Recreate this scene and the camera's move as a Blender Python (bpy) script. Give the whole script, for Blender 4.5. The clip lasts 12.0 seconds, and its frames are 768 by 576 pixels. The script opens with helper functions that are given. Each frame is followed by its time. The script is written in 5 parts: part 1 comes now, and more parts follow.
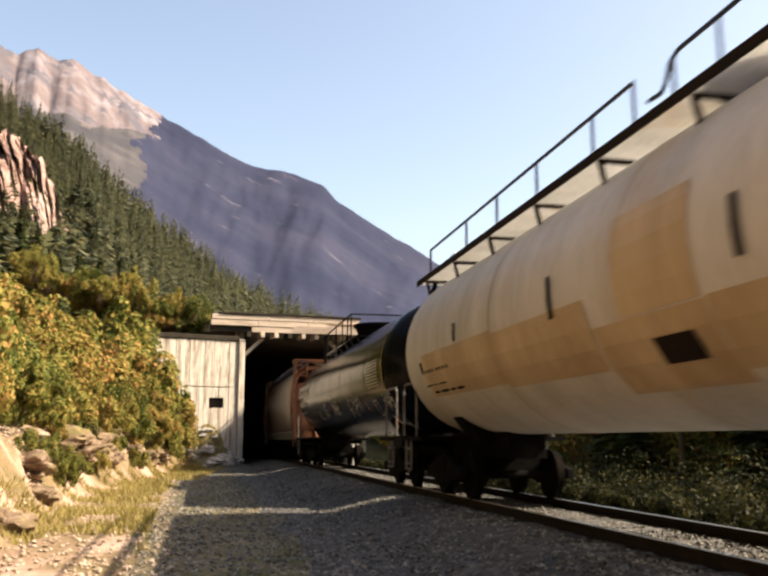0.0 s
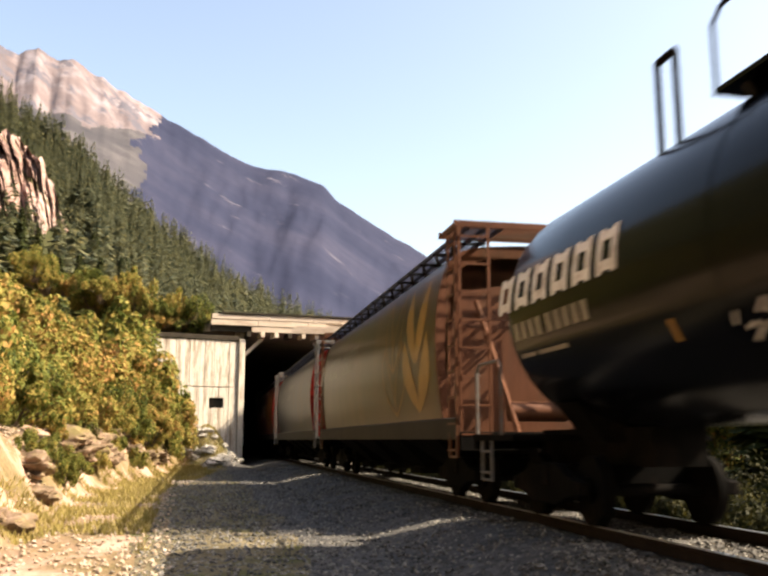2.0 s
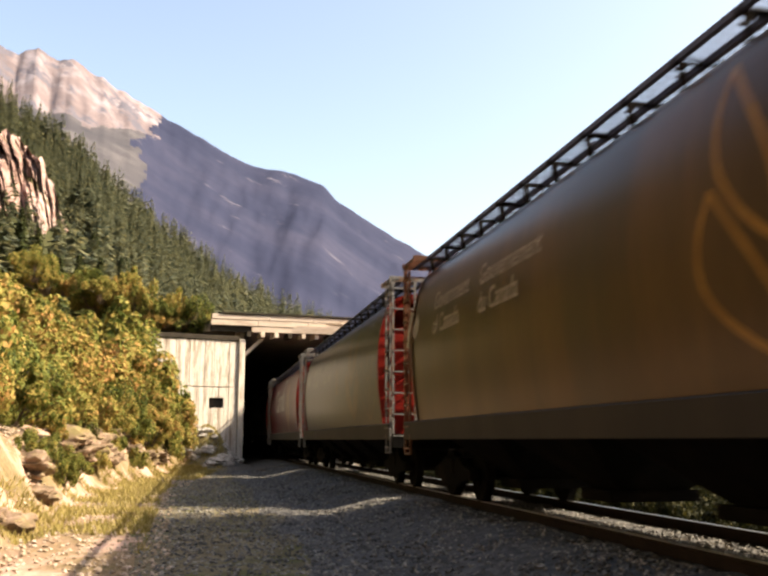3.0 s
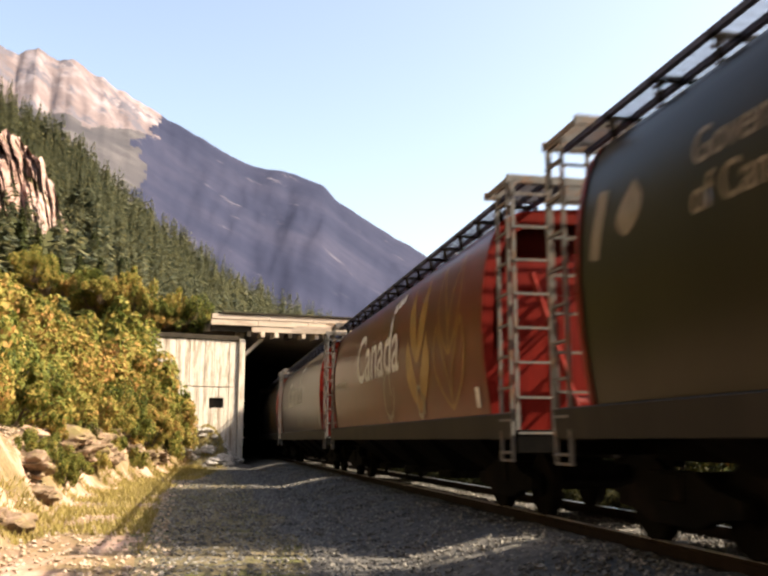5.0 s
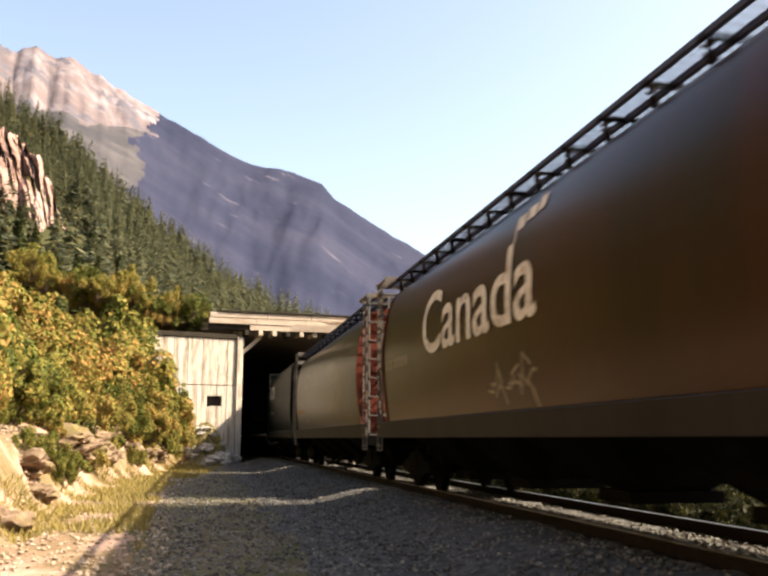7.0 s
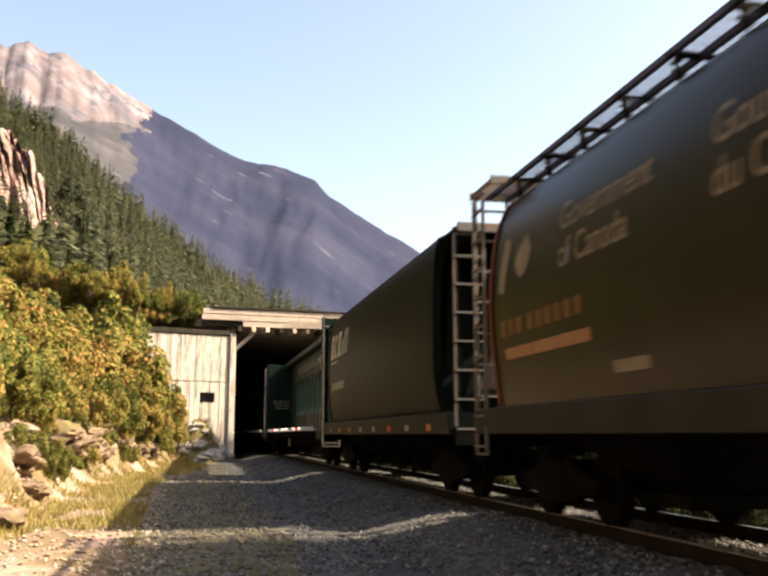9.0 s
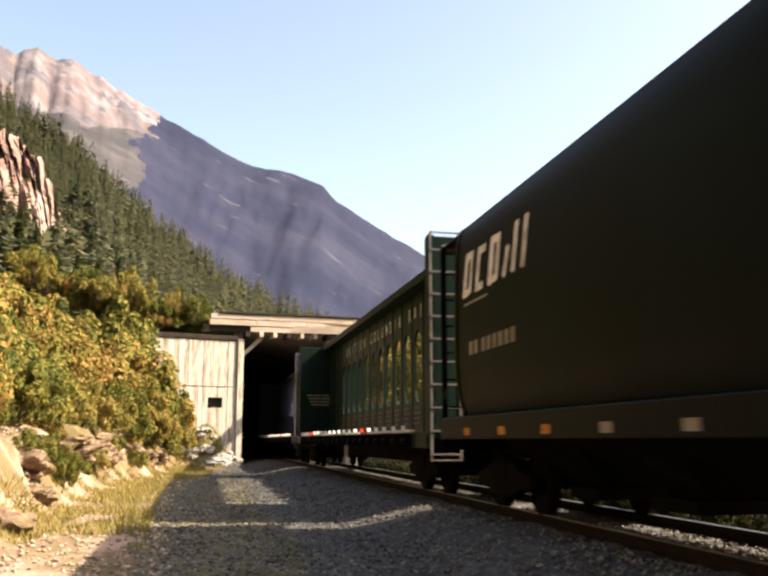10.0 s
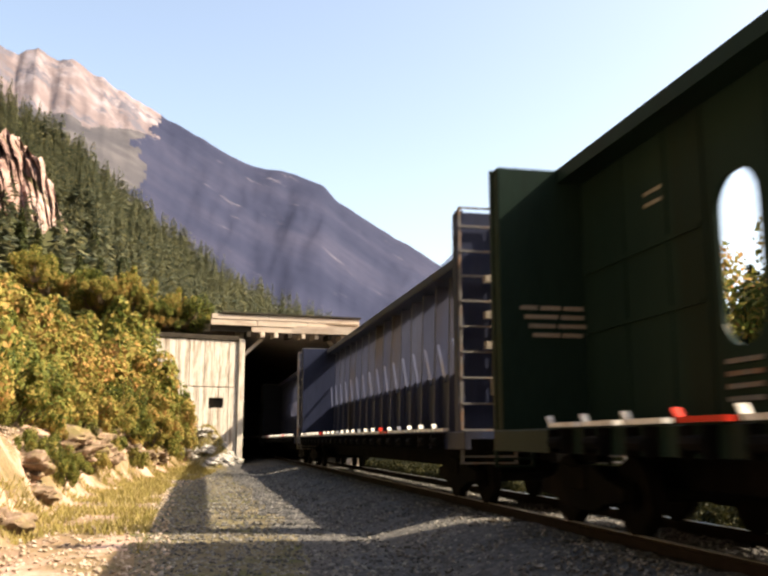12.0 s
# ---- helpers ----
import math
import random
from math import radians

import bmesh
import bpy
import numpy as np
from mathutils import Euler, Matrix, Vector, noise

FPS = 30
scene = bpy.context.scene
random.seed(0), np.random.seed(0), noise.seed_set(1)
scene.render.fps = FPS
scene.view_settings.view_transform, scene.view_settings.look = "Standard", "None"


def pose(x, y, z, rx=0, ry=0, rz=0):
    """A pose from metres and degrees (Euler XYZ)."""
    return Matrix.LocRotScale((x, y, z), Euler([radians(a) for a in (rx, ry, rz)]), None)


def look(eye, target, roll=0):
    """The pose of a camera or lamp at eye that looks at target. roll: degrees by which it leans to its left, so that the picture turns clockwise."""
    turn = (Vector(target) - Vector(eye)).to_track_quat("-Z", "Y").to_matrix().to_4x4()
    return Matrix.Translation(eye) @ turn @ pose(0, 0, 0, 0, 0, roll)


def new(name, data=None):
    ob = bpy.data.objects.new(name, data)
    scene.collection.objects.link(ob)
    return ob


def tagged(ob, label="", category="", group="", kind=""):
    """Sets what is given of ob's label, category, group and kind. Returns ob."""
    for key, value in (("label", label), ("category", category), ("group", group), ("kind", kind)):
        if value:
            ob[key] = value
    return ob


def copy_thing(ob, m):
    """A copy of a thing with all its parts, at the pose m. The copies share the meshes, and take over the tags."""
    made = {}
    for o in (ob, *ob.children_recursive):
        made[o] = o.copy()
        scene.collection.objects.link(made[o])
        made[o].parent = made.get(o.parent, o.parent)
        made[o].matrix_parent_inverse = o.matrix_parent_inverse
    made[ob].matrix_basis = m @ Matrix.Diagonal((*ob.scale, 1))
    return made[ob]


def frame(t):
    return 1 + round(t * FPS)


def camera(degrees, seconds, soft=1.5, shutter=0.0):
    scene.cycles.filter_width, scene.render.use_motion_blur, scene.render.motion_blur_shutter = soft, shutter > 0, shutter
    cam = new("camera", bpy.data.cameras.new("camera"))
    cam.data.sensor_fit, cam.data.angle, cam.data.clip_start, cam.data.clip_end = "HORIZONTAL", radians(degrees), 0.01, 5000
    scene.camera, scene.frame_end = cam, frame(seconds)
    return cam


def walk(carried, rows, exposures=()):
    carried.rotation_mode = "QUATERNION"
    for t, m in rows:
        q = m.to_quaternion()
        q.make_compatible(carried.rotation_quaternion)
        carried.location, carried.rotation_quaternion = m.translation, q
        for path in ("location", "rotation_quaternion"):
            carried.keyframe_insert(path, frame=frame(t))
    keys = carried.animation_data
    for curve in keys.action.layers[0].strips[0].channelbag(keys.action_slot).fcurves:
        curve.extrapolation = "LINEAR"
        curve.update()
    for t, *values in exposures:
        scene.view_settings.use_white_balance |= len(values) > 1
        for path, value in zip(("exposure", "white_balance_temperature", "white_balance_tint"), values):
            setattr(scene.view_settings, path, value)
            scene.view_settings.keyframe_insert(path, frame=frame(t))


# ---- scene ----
# World: x to the right of the line, y along the track away from the camera, z up, rail top at 0.
TRACK_X = 5.5          # track centre line
SPEED = 12.86          # train, metres a second towards the camera
LENS = 47.26
EYE = (0.0, 0.0, 1.03)
cam = camera(LENS, 12.0, soft=2.6, shutter=0.35)


def aim(dx, dy):
    """Camera pose on its tripod, nudged by small angles (degrees right, degrees up)."""
    yaw, pitch = radians(11.57 + dx), radians(9.83 + dy)
    way = Vector((math.sin(yaw) * math.cos(pitch), math.cos(yaw) * math.cos(pitch), math.sin(pitch)))
    return look(EYE, Vector(EYE) + way)


walk(cam, [(t, aim(dx * 0.032, -dy * 0.032)) for t, dx, dy in (
    (0.0, 0, 0), (5.8, 0, 0), (6.2, 0.5, 1.0), (6.5, 3, 4), (7.0, 4, 3.5), (7.8, 9, 6), (8.8, 18, 10), (9.0, 18, 10.5),
    (9.5, 16, 7), (10.0, 2.5, 0.5), (10.5, 0.7, 0), (12.0, 0.5, 0))],
     exposures=[(0.0, 1.42, 8050, 11), (1.2, 1.48, 8050, 11), (2.4, 1.66, 8050, 11), (10.0, 1.66, 8050, 11), (12.0, 1.6, 8050, 11)])

# ---- light ----
SUN_WAY = Vector((-1.0, 0.26, -0.89)).normalized()
world = bpy.data.worlds.new("sky")
scene.world = world
world.use_nodes = True
wn = world.node_tree
sky = wn.nodes.new("ShaderNodeTexSky")
sky.sky_type, sky.sun_disc = "NISHITA", False
sky.sun_elevation = math.asin(-SUN_WAY.z)
sky.sun_rotation = math.atan2(-SUN_WAY.x, -SUN_WAY.y)
sky.altitude, sky.air_density, sky.dust_density, sky.ozone_density = 800, 1.0, 4.6, 0.8
wn.nodes["Background"].inputs["Strength"].default_value = 0.135
wn.links.new(sky.outputs[0], wn.nodes["Background"].inputs["Color"])
sun_data = bpy.data.lights.new("sun", "SUN")
sun_data.energy, sun_data.angle, sun_data.color = 5.0, radians(0.53), (1.0, 0.93, 0.82)
sun = new("sun", sun_data)
sun.matrix_world = look((60, -20, 60), Vector((60, -20, 60)) + SUN_WAY)


# ---- materials ----
def material(name, colours, scale=3.0, rough=0.8, metal=0.0, bump=0.0, bump_scale=40.0, fine=0.35, stretch=(1, 1, 1),
             island=False, spread=0.0, gloss=0.08, stains=None, stain_scale=0.8, stain_edge=(0.5, 0.62)):
    """A node material: broad colour variation, fine grain, optional stains and relief, all at real-world size."""
    m = bpy.data.materials.new(name)
    m.use_nodes = True
    t = m.node_tree
    bsdf = t.nodes["Principled BSDF"]
    coord = t.nodes.new("ShaderNodeTexCoord")
    mapping = t.nodes.new("ShaderNodeMapping")
    mapping.inputs["Scale"].default_value = stretch
    t.links.new(coord.outputs["Object"], mapping.inputs["Vector"])

    def noise_node(s, detail=5, roughness=0.6):
        n = t.nodes.new("ShaderNodeTexNoise")
        n.inputs["Scale"].default_value, n.inputs["Detail"].default_value = s, detail
        n.inputs["Roughness"].default_value = roughness
        t.links.new(mapping.outputs[0], n.inputs["Vector"])
        return n

    def mix(kind, fac, a, b):
        n = t.nodes.new("ShaderNodeMix")
        n.data_type, n.blend_type = "RGBA", kind
        for socket, value in ((n.inputs["Factor"], fac), (n.inputs["A"], a), (n.inputs["B"], b)):
            if isinstance(value, (int, float)):
                socket.default_value = value
            elif isinstance(value, tuple):
                socket.default_value = (*value, 1)
            else:
                t.links.new(value, socket)
        return n.outputs["Result"]

    ramp = t.nodes.new("ShaderNodeValToRGB")
    el = ramp.color_ramp.elements
    lo, hi = (0.0, 1.0) if island else (0.3, 0.7)
    for k, c in enumerate(colours):
        pos = lo + (hi - lo) * k / max(1, len(colours) - 1)
        e = el[k] if k < 2 and k < len(el) else el.new(pos)
        e.position, e.color = pos, (*c, 1)
    if len(colours) == 1:
        el[1].color = (*colours[0], 1)
    if island:
        geo = t.nodes.new("ShaderNodeNewGeometry")
        big = noise_node(scale)
        add = t.nodes.new("ShaderNodeMath")
        add.operation = "MULTIPLY_ADD"
        add.inputs[1].default_value = 0.6
        t.links.new(geo.outputs["Random Per Island"], add.inputs[0])
        sc = t.nodes.new("ShaderNodeMath")
        sc.operation, sc.inputs[1].default_value = "MULTIPLY", 0.55
        t.links.new(big.outputs["Fac"], sc.inputs[0])
        t.links.new(sc.outputs[0], add.inputs[2])
        if spread:
            info = t.nodes.new("ShaderNodeObjectInfo")
            sp = t.nodes.new("ShaderNodeMath")
            sp.operation, sp.inputs[1].default_value = "MULTIPLY_ADD", spread
            t.links.new(info.outputs["Random"], sp.inputs[0])
            t.links.new(add.outputs[0], sp.inputs[2])
            off = t.nodes.new("ShaderNodeMath")
            off.operation, off.inputs[1].default_value = "SUBTRACT", spread * 0.5 + 0.05
            t.links.new(sp.outputs[0], off.inputs[0])
            t.links.new(off.outputs[0], ramp.inputs[0])
        else:
            t.links.new(add.outputs[0], ramp.inputs[0])
    else:
        t.links.new(noise_node(scale).outputs["Fac"], ramp.inputs[0])
    colour = ramp.outputs[0]
    if fine:
        g = noise_node(scale * 13 + 8, 3)
        lift = t.nodes.new("ShaderNodeMapRange")
        lift.inputs["From Min"].default_value, lift.inputs["From Max"].default_value = 0.3, 0.7
        lift.inputs["To Min"].default_value, lift.inputs["To Max"].default_value = 1 - fine, 1.0
        t.links.new(g.outputs["Fac"], lift.inputs["Value"])
        colour = mix("MULTIPLY", 1.0, colour, lift.outputs[0])
    if stains:
        s = noise_node(stain_scale, 8, 0.7)
        edge = t.nodes.new("ShaderNodeMapRange")
        edge.inputs["From Min"].default_value, edge.inputs["From Max"].default_value = stain_edge
        t.links.new(s.outputs["Fac"], edge.inputs["Value"])
        colour = mix("MIX", edge.outputs[0], colour, stains)
    t.links.new(colour, bsdf.inputs["Base Color"])
    bsdf.inputs["Roughness"].default_value, bsdf.inputs["Metallic"].default_value = rough, metal
    bsdf.inputs["Specular IOR Level"].default_value = gloss
    if bump:
        b = t.nodes.new("ShaderNodeBump")
        b.inputs["Strength"].default_value, b.inputs["Distance"].default_value = min(1.0, bump * 10), 0.1 * bump + 0.01
        t.links.new(noise_node(bump_scale, 6).outputs["Fac"], b.inputs["Height"])
        t.links.new(b.outputs[0], bsdf.inputs["Normal"])
    return m


def leaf_material(name, colours, scale, spread):
    """Leaves: colour by leaf and by plant, with light let through them."""
    m = material(name, colours, scale, rough=0.6, island=True, spread=spread, fine=0)
    t = m.node_tree
    bsdf = t.nodes["Principled BSDF"]
    out = t.nodes["Material Output"]
    thin = t.nodes.new("ShaderNodeBsdfTranslucent")
    t.links.new(bsdf.inputs["Base Color"].links[0].from_socket, thin.inputs["Color"])
    both = t.nodes.new("ShaderNodeMixShader")
    both.inputs[0].default_value = 0.34
    t.links.new(bsdf.outputs[0], both.inputs[1])
    t.links.new(thin.outputs[0], both.inputs[2])
    t.links.new(both.outputs[0], out.inputs["Surface"])
    return m


def run_slanting(m, degrees, stretch):
    """Draws a material's grain out along a line that falls to the right, as strata and slides do."""
    for n in m.node_tree.nodes:
        if n.bl_idname == "ShaderNodeMapping":
            n.vector_type = "TEXTURE"
            n.inputs["Rotation"].default_value = (0, radians(degrees), 0)
            n.inputs["Scale"].default_value = (stretch, stretch, 1)


BANK = material("bank_soil", [(0.14, 0.115, 0.05), (0.24, 0.17, 0.10), (0.33, 0.22, 0.165)], 0.7, 0.95, bump=0.1, bump_scale=7,
                stains=(0.39, 0.265, 0.212), stain_scale=0.5, stain_edge=(0.48, 0.60), fine=0.5)
GRAVEL = material("grey_gravel", [(0.06, 0.06, 0.061), (0.105, 0.102, 0.10), (0.19, 0.182, 0.17)], 6.0, 0.9, bump=0.08, bump_scale=26, fine=0.6)
PALE_ROCK = material("pale_rubble", [(0.20, 0.19, 0.18), (0.38, 0.36, 0.33), (0.56, 0.53, 0.49)], 3.0, 0.9, bump=0.1, bump_scale=9, fine=0.4)
SOIL = material("gravelly_soil", [(0.10, 0.085, 0.052), (0.165, 0.137, 0.085), (0.25, 0.21, 0.14)], 2.2, 0.95, bump=0.08, bump_scale=22, fine=0.6,
                stains=(0.085, 0.085, 0.035), stain_scale=0.9, stain_edge=(0.52, 0.62))
STONE = material("loose_stone", [(0.035, 0.035, 0.037), (0.10, 0.098, 0.095), (0.30, 0.285, 0.26)], 2.0, 0.85, island=True, fine=0.3)
STONE_WARM = material("warm_stone", [(0.17, 0.13, 0.09), (0.34, 0.265, 0.195), (0.52, 0.43, 0.36)], 2.0, 0.9, island=True, fine=0.3)
BOULDER = material("weathered_rock", [(0.075, 0.058, 0.035), (0.20, 0.14, 0.095), (0.36, 0.26, 0.205)], 3.4, 0.92, bump=0.12, bump_scale=8, fine=0.5,
                   stains=(0.16, 0.13, 0.06), stain_scale=1.1)
CLIFF = material("cliff_rock", [(0.07, 0.042, 0.040), (0.36, 0.235, 0.205), (0.56, 0.44, 0.41)], 0.30, 0.95, bump=1.0, bump_scale=0.5, fine=0.6,
                 stains=(0.07, 0.062, 0.028), stain_scale=0.16, stain_edge=(0.53, 0.58))
run_slanting(CLIFF, 40, 3.5)
GRASS = leaf_material("dry_grass", [(0.12, 0.115, 0.03), (0.25, 0.205, 0.065), (0.38, 0.30, 0.14)], 0.6, 0.0)
LEAF = leaf_material("autumn_leaves", [(0.016, 0.027, 0.008), (0.072, 0.094, 0.022), (0.16, 0.16, 0.038), (0.29, 0.22, 0.066), (0.36, 0.18, 0.07)], 0.5, 0.5)
# Scrub leaves are darkened to carry the shade of their backlit side.
SHADE_LEAF = leaf_material("shade_dark_scrub_leaves", [(0.007, 0.009, 0.004), (0.017, 0.019, 0.007), (0.05, 0.043, 0.012)], 0.5, 0.3)
NEEDLE = leaf_material("conifer_needles", [(0.025, 0.038, 0.018), (0.055, 0.07, 0.028), (0.11, 0.115, 0.04)], 0.15, 0.2)
FOREST = leaf_material("forest_needles", [(0.022, 0.032, 0.026), (0.056, 0.069, 0.050), (0.115, 0.12, 0.072), (0.20, 0.175, 0.08)], 0.035, 0.0)
BARK = material("bark", [(0.10, 0.075, 0.05), (0.19, 0.15, 0.11)], 5, 0.95, bump=0.05, bump_scale=30)
SLOPE = material("forest_floor", [(0.025, 0.03, 0.014), (0.045, 0.048, 0.02), (0.08, 0.07, 0.028)], 0.05, 0.95, bump=0.3, bump_scale=0.5, fine=0.5)
CONCRETE = material("weathered_boards", [(0.44, 0.40, 0.35), (0.58, 0.54, 0.48), (0.68, 0.63, 0.57)], 1.4, 0.9, bump=0.02, bump_scale=30, fine=0.3,
                    stretch=(2.5, 2.5, 0.35), stains=(0.24, 0.19, 0.15), stain_scale=1.5, stain_edge=(0.46, 0.62))
TIMBER = material("old_timber", [(0.42, 0.33, 0.27), (0.58, 0.48, 0.40), (0.66, 0.57, 0.49)], 1.5, 0.9, bump=0.03, bump_scale=20, stretch=(0.4, 2, 2), fine=0.4)
DARK_TIMBER = material("creosoted_timber", [(0.03, 0.025, 0.02), (0.06, 0.05, 0.04)], 2, 0.9, bump=0.03, bump_scale=20)
STEEL_DARK = material("grimy_black_steel", [(0.0035, 0.0035, 0.0035), (0.008, 0.0075, 0.007)], 3, 0.75, 0.0, bump=0.01, bump_scale=60,
                      gloss=0.015, stains=(0.010, 0.008, 0.007), stain_scale=2.0)
RAIL_TOP = material("polished_rail", [(0.45, 0.44, 0.42), (0.58, 0.57, 0.55)], 4, 0.32, 1.0, fine=0.15)
RAIL_RUST = material("rusty_rail", [(0.012, 0.0085, 0.007), (0.022, 0.015, 0.011)], 6, 0.85, bump=0.01, bump_scale=60)
GREY_METAL = material("galvanised_ladder", [(0.11, 0.11, 0.112), (0.19, 0.188, 0.185)], 5, 0.6, 0.0, stains=(0.16, 0.10, 0.07), stain_scale=3)
WHITE_PAINT = material("white_lettering", [(0.66, 0.65, 0.62), (0.78, 0.77, 0.74)], 3, 0.6, fine=0.2, stains=(0.42, 0.38, 0.34), stain_scale=4)
GOLD_PAINT = material("gold_lettering", [(0.22, 0.115, 0.03), (0.33, 0.185, 0.05)], 3, 0.3, gloss=0.13, fine=0.25)
WORN_GOLD = material("weathered_gold_paint", [(0.17, 0.088, 0.026), (0.26, 0.145, 0.042)], 3, 0.3, gloss=0.13, fine=0.35)
DIM_GOLD = material("worn_gold_lettering", [(0.06, 0.038, 0.016), (0.095, 0.06, 0.025)], 3, 0.3, gloss=0.13, fine=0.3)
DIM_PAINT = material("faded_lettering", [(0.19, 0.17, 0.14), (0.28, 0.25, 0.21)], 3, 0.3, gloss=0.13, fine=0.3)
ORANGE_PAINT = material("orange_stripe", [(0.50, 0.17, 0.04), (0.62, 0.24, 0.06)], 3, 0.6)
# Blue sky showing through the roof grating is put into this steel colour.
SKY_TINT_BOARD = material("sky_tinted_walkway_steel", [(0.035, 0.045, 0.09), (0.06, 0.075, 0.14)], 4, 0.6, gloss=0.2)
REFLECTOR = material("red_reflector", [(0.55, 0.03, 0.02), (0.65, 0.05, 0.03)], 5, 0.3)
GRAFFITI = material("chalky_graffiti", [(0.42, 0.42, 0.42), (0.58, 0.58, 0.58)], 6, 0.8)


def car_paint(name, colours, rough=0.28, stains=(0.045, 0.034, 0.024), edge=(0.52, 0.72), scale=0.7, gloss=0.13):
    return material(name, colours, scale, rough, 0.0, bump=0.004, bump_scale=8, fine=0.22, stretch=(1, 1.5, 0.17), gloss=gloss, stains=stains,
                    stain_scale=0.55, stain_edge=edge)


RED = car_paint("red_car_paint", [(0.072, 0.0045, 0.005), (0.108, 0.007, 0.008)], stains=(0.034, 0.009, 0.009), edge=(0.54, 0.80))
BRONZE = car_paint("bronze_brown_paint", [(0.026, 0.016, 0.010), (0.048, 0.028, 0.015), (0.078, 0.043, 0.020)], stains=(0.03, 0.023, 0.017))
BROWN_END = car_paint("brown_end_paint", [(0.085, 0.034, 0.02), (0.125, 0.053, 0.03)], rough=0.45)
RED_END = car_paint("bright_red_end_paint", [(0.10, 0.005, 0.004), (0.15, 0.010, 0.006)], rough=0.4, edge=(0.62, 0.85))
UMBER = car_paint("dirty_umber_paint", [(0.018, 0.008, 0.007), (0.042, 0.016, 0.011)], stains=(0.014, 0.011, 0.009))
DARK_BRONZE = car_paint("sooty_bronze_paint", [(0.010, 0.0095, 0.008), (0.019, 0.017, 0.012)], stains=(0.011, 0.010, 0.008))
FAINT_PAINT = material("worn_faint_lettering", [(0.13, 0.115, 0.09), (0.20, 0.175, 0.14)], 3, 0.3, gloss=0.13, fine=0.3)
WORN_ORANGE = material("worn_orange_stripe", [(0.11, 0.055, 0.03), (0.16, 0.078, 0.04)], 3, 0.3, gloss=0.13, fine=0.3)
FADED_STRIPE = material("faded_orange_stripe", [(0.26, 0.14, 0.085), (0.36, 0.20, 0.12)], 3, 0.5, fine=0.3)
UMBER_END = car_paint("dark_maroon_end_paint", [(0.10, 0.022, 0.016), (0.15, 0.035, 0.024)], rough=0.5)
DARK_GREEN = car_paint("black_green_paint", [(0.004, 0.0062, 0.0056), (0.007, 0.0105, 0.0095)], rough=0.4, stains=(0.008, 0.009, 0.008), gloss=0.03)
TAN = car_paint("cream_tank_paint", [(0.37, 0.36, 0.33), (0.47, 0.46, 0.43), (0.56, 0.55, 0.52)], rough=0.45, stains=(0.33, 0.21, 0.10), edge=(0.56, 0.78))
RUST_PATCH = car_paint("rust_stained_cream", [(0.32, 0.235, 0.14), (0.42, 0.325, 0.21)], rough=0.45, stains=(0.48, 0.385, 0.26), edge=(0.45, 0.75))
BLACK_TANK = car_paint("gloss_black_tank", [(0.0025, 0.003, 0.004), (0.005, 0.0055, 0.007)], rough=0.17, stains=(0.008, 0.0075, 0.007), edge=(0.56, 0.8), gloss=0.085)
BC_GREEN = car_paint("dark_green_paint", [(0.008, 0.018, 0.015), (0.012, 0.025, 0.020)], rough=0.4, stains=(0.010, 0.011, 0.008), gloss=0.045)
POST_BLUE = car_paint("pale_blue_grey_paint", [(0.034, 0.040, 0.075), (0.058, 0.066, 0.105)], rough=0.45)
BLUE_GREY = car_paint("blue_grey_paint", [(0.014, 0.019, 0.044), (0.024, 0.031, 0.062)], rough=0.45, stains=(0.02, 0.018, 0.018))
SILL_DUST = car_paint("dusty_sill_paint", [(0.014, 0.013, 0.012), (0.026, 0.0235, 0.021)], rough=0.6, stains=(0.03, 0.025, 0.02))


# ---- mesh helpers ----
def box(bm, x0, x1, y0, y1, z0, z1, m=None):
    vs = [bm.verts.new((x, y, z)) for x in (x0, x1) for y in (y0, y1) for z in (z0, z1)]
    for f in ((0, 1, 3, 2), (4, 6, 7, 5), (0, 4, 5, 1), (2, 3, 7, 6), (0, 2, 6, 4), (1, 5, 7, 3)):
        bm.faces.new([vs[k] for k in f])
    if m:
        bmesh.ops.transform(bm, matrix=m, verts=vs)
    return vs


def rod(bm, a, b, r, n=8, r2=None):
    """A round bar from a to b."""
    a, b = Vector(a), Vector(b)
    q = (b - a).to_track_quat("Z", "Y")
    rings = []
    for p, rr in ((a, r), (b, r if r2 is None else r2)):
        rings.append([bm.verts.new(p + q @ Vector((rr * math.cos(k * math.tau / n), rr * math.sin(k * math.tau / n), 0))) for k in range(n)])
    for k in range(n):
        bm.faces.new((rings[0][k], rings[0][(k + 1) % n], rings[1][(k + 1) % n], rings[1][k]))
    bm.faces.new(rings[0][::-1]), bm.faces.new(rings[1])


def bar(bm, a, b, w, d):
    """A flat bar from a to b, w wide and d thick."""
    a, b = Vector(a), Vector(b)
    q = (b - a).to_track_quat("Z", "Y").to_matrix().to_4x4()
    box(bm, -w / 2, w / 2, -d / 2, d / 2, 0, (b - a).length, Matrix.Translation(a) @ q)


def loft(bm, rings, caps=True, closed=True):
    rows = [[bm.verts.new(p) for p in ring] for ring in rings]
    n = len(rows[0])
    for i in range(len(rows) - 1):
        for k in range(n if closed else n - 1):
            bm.faces.new((rows[i][k], rows[i][(k + 1) % n], rows[i + 1][(k + 1) % n], rows[i + 1][k]))
    if caps:
        bm.faces.new(rows[0][::-1]), bm.faces.new(rows[-1])
    return rows


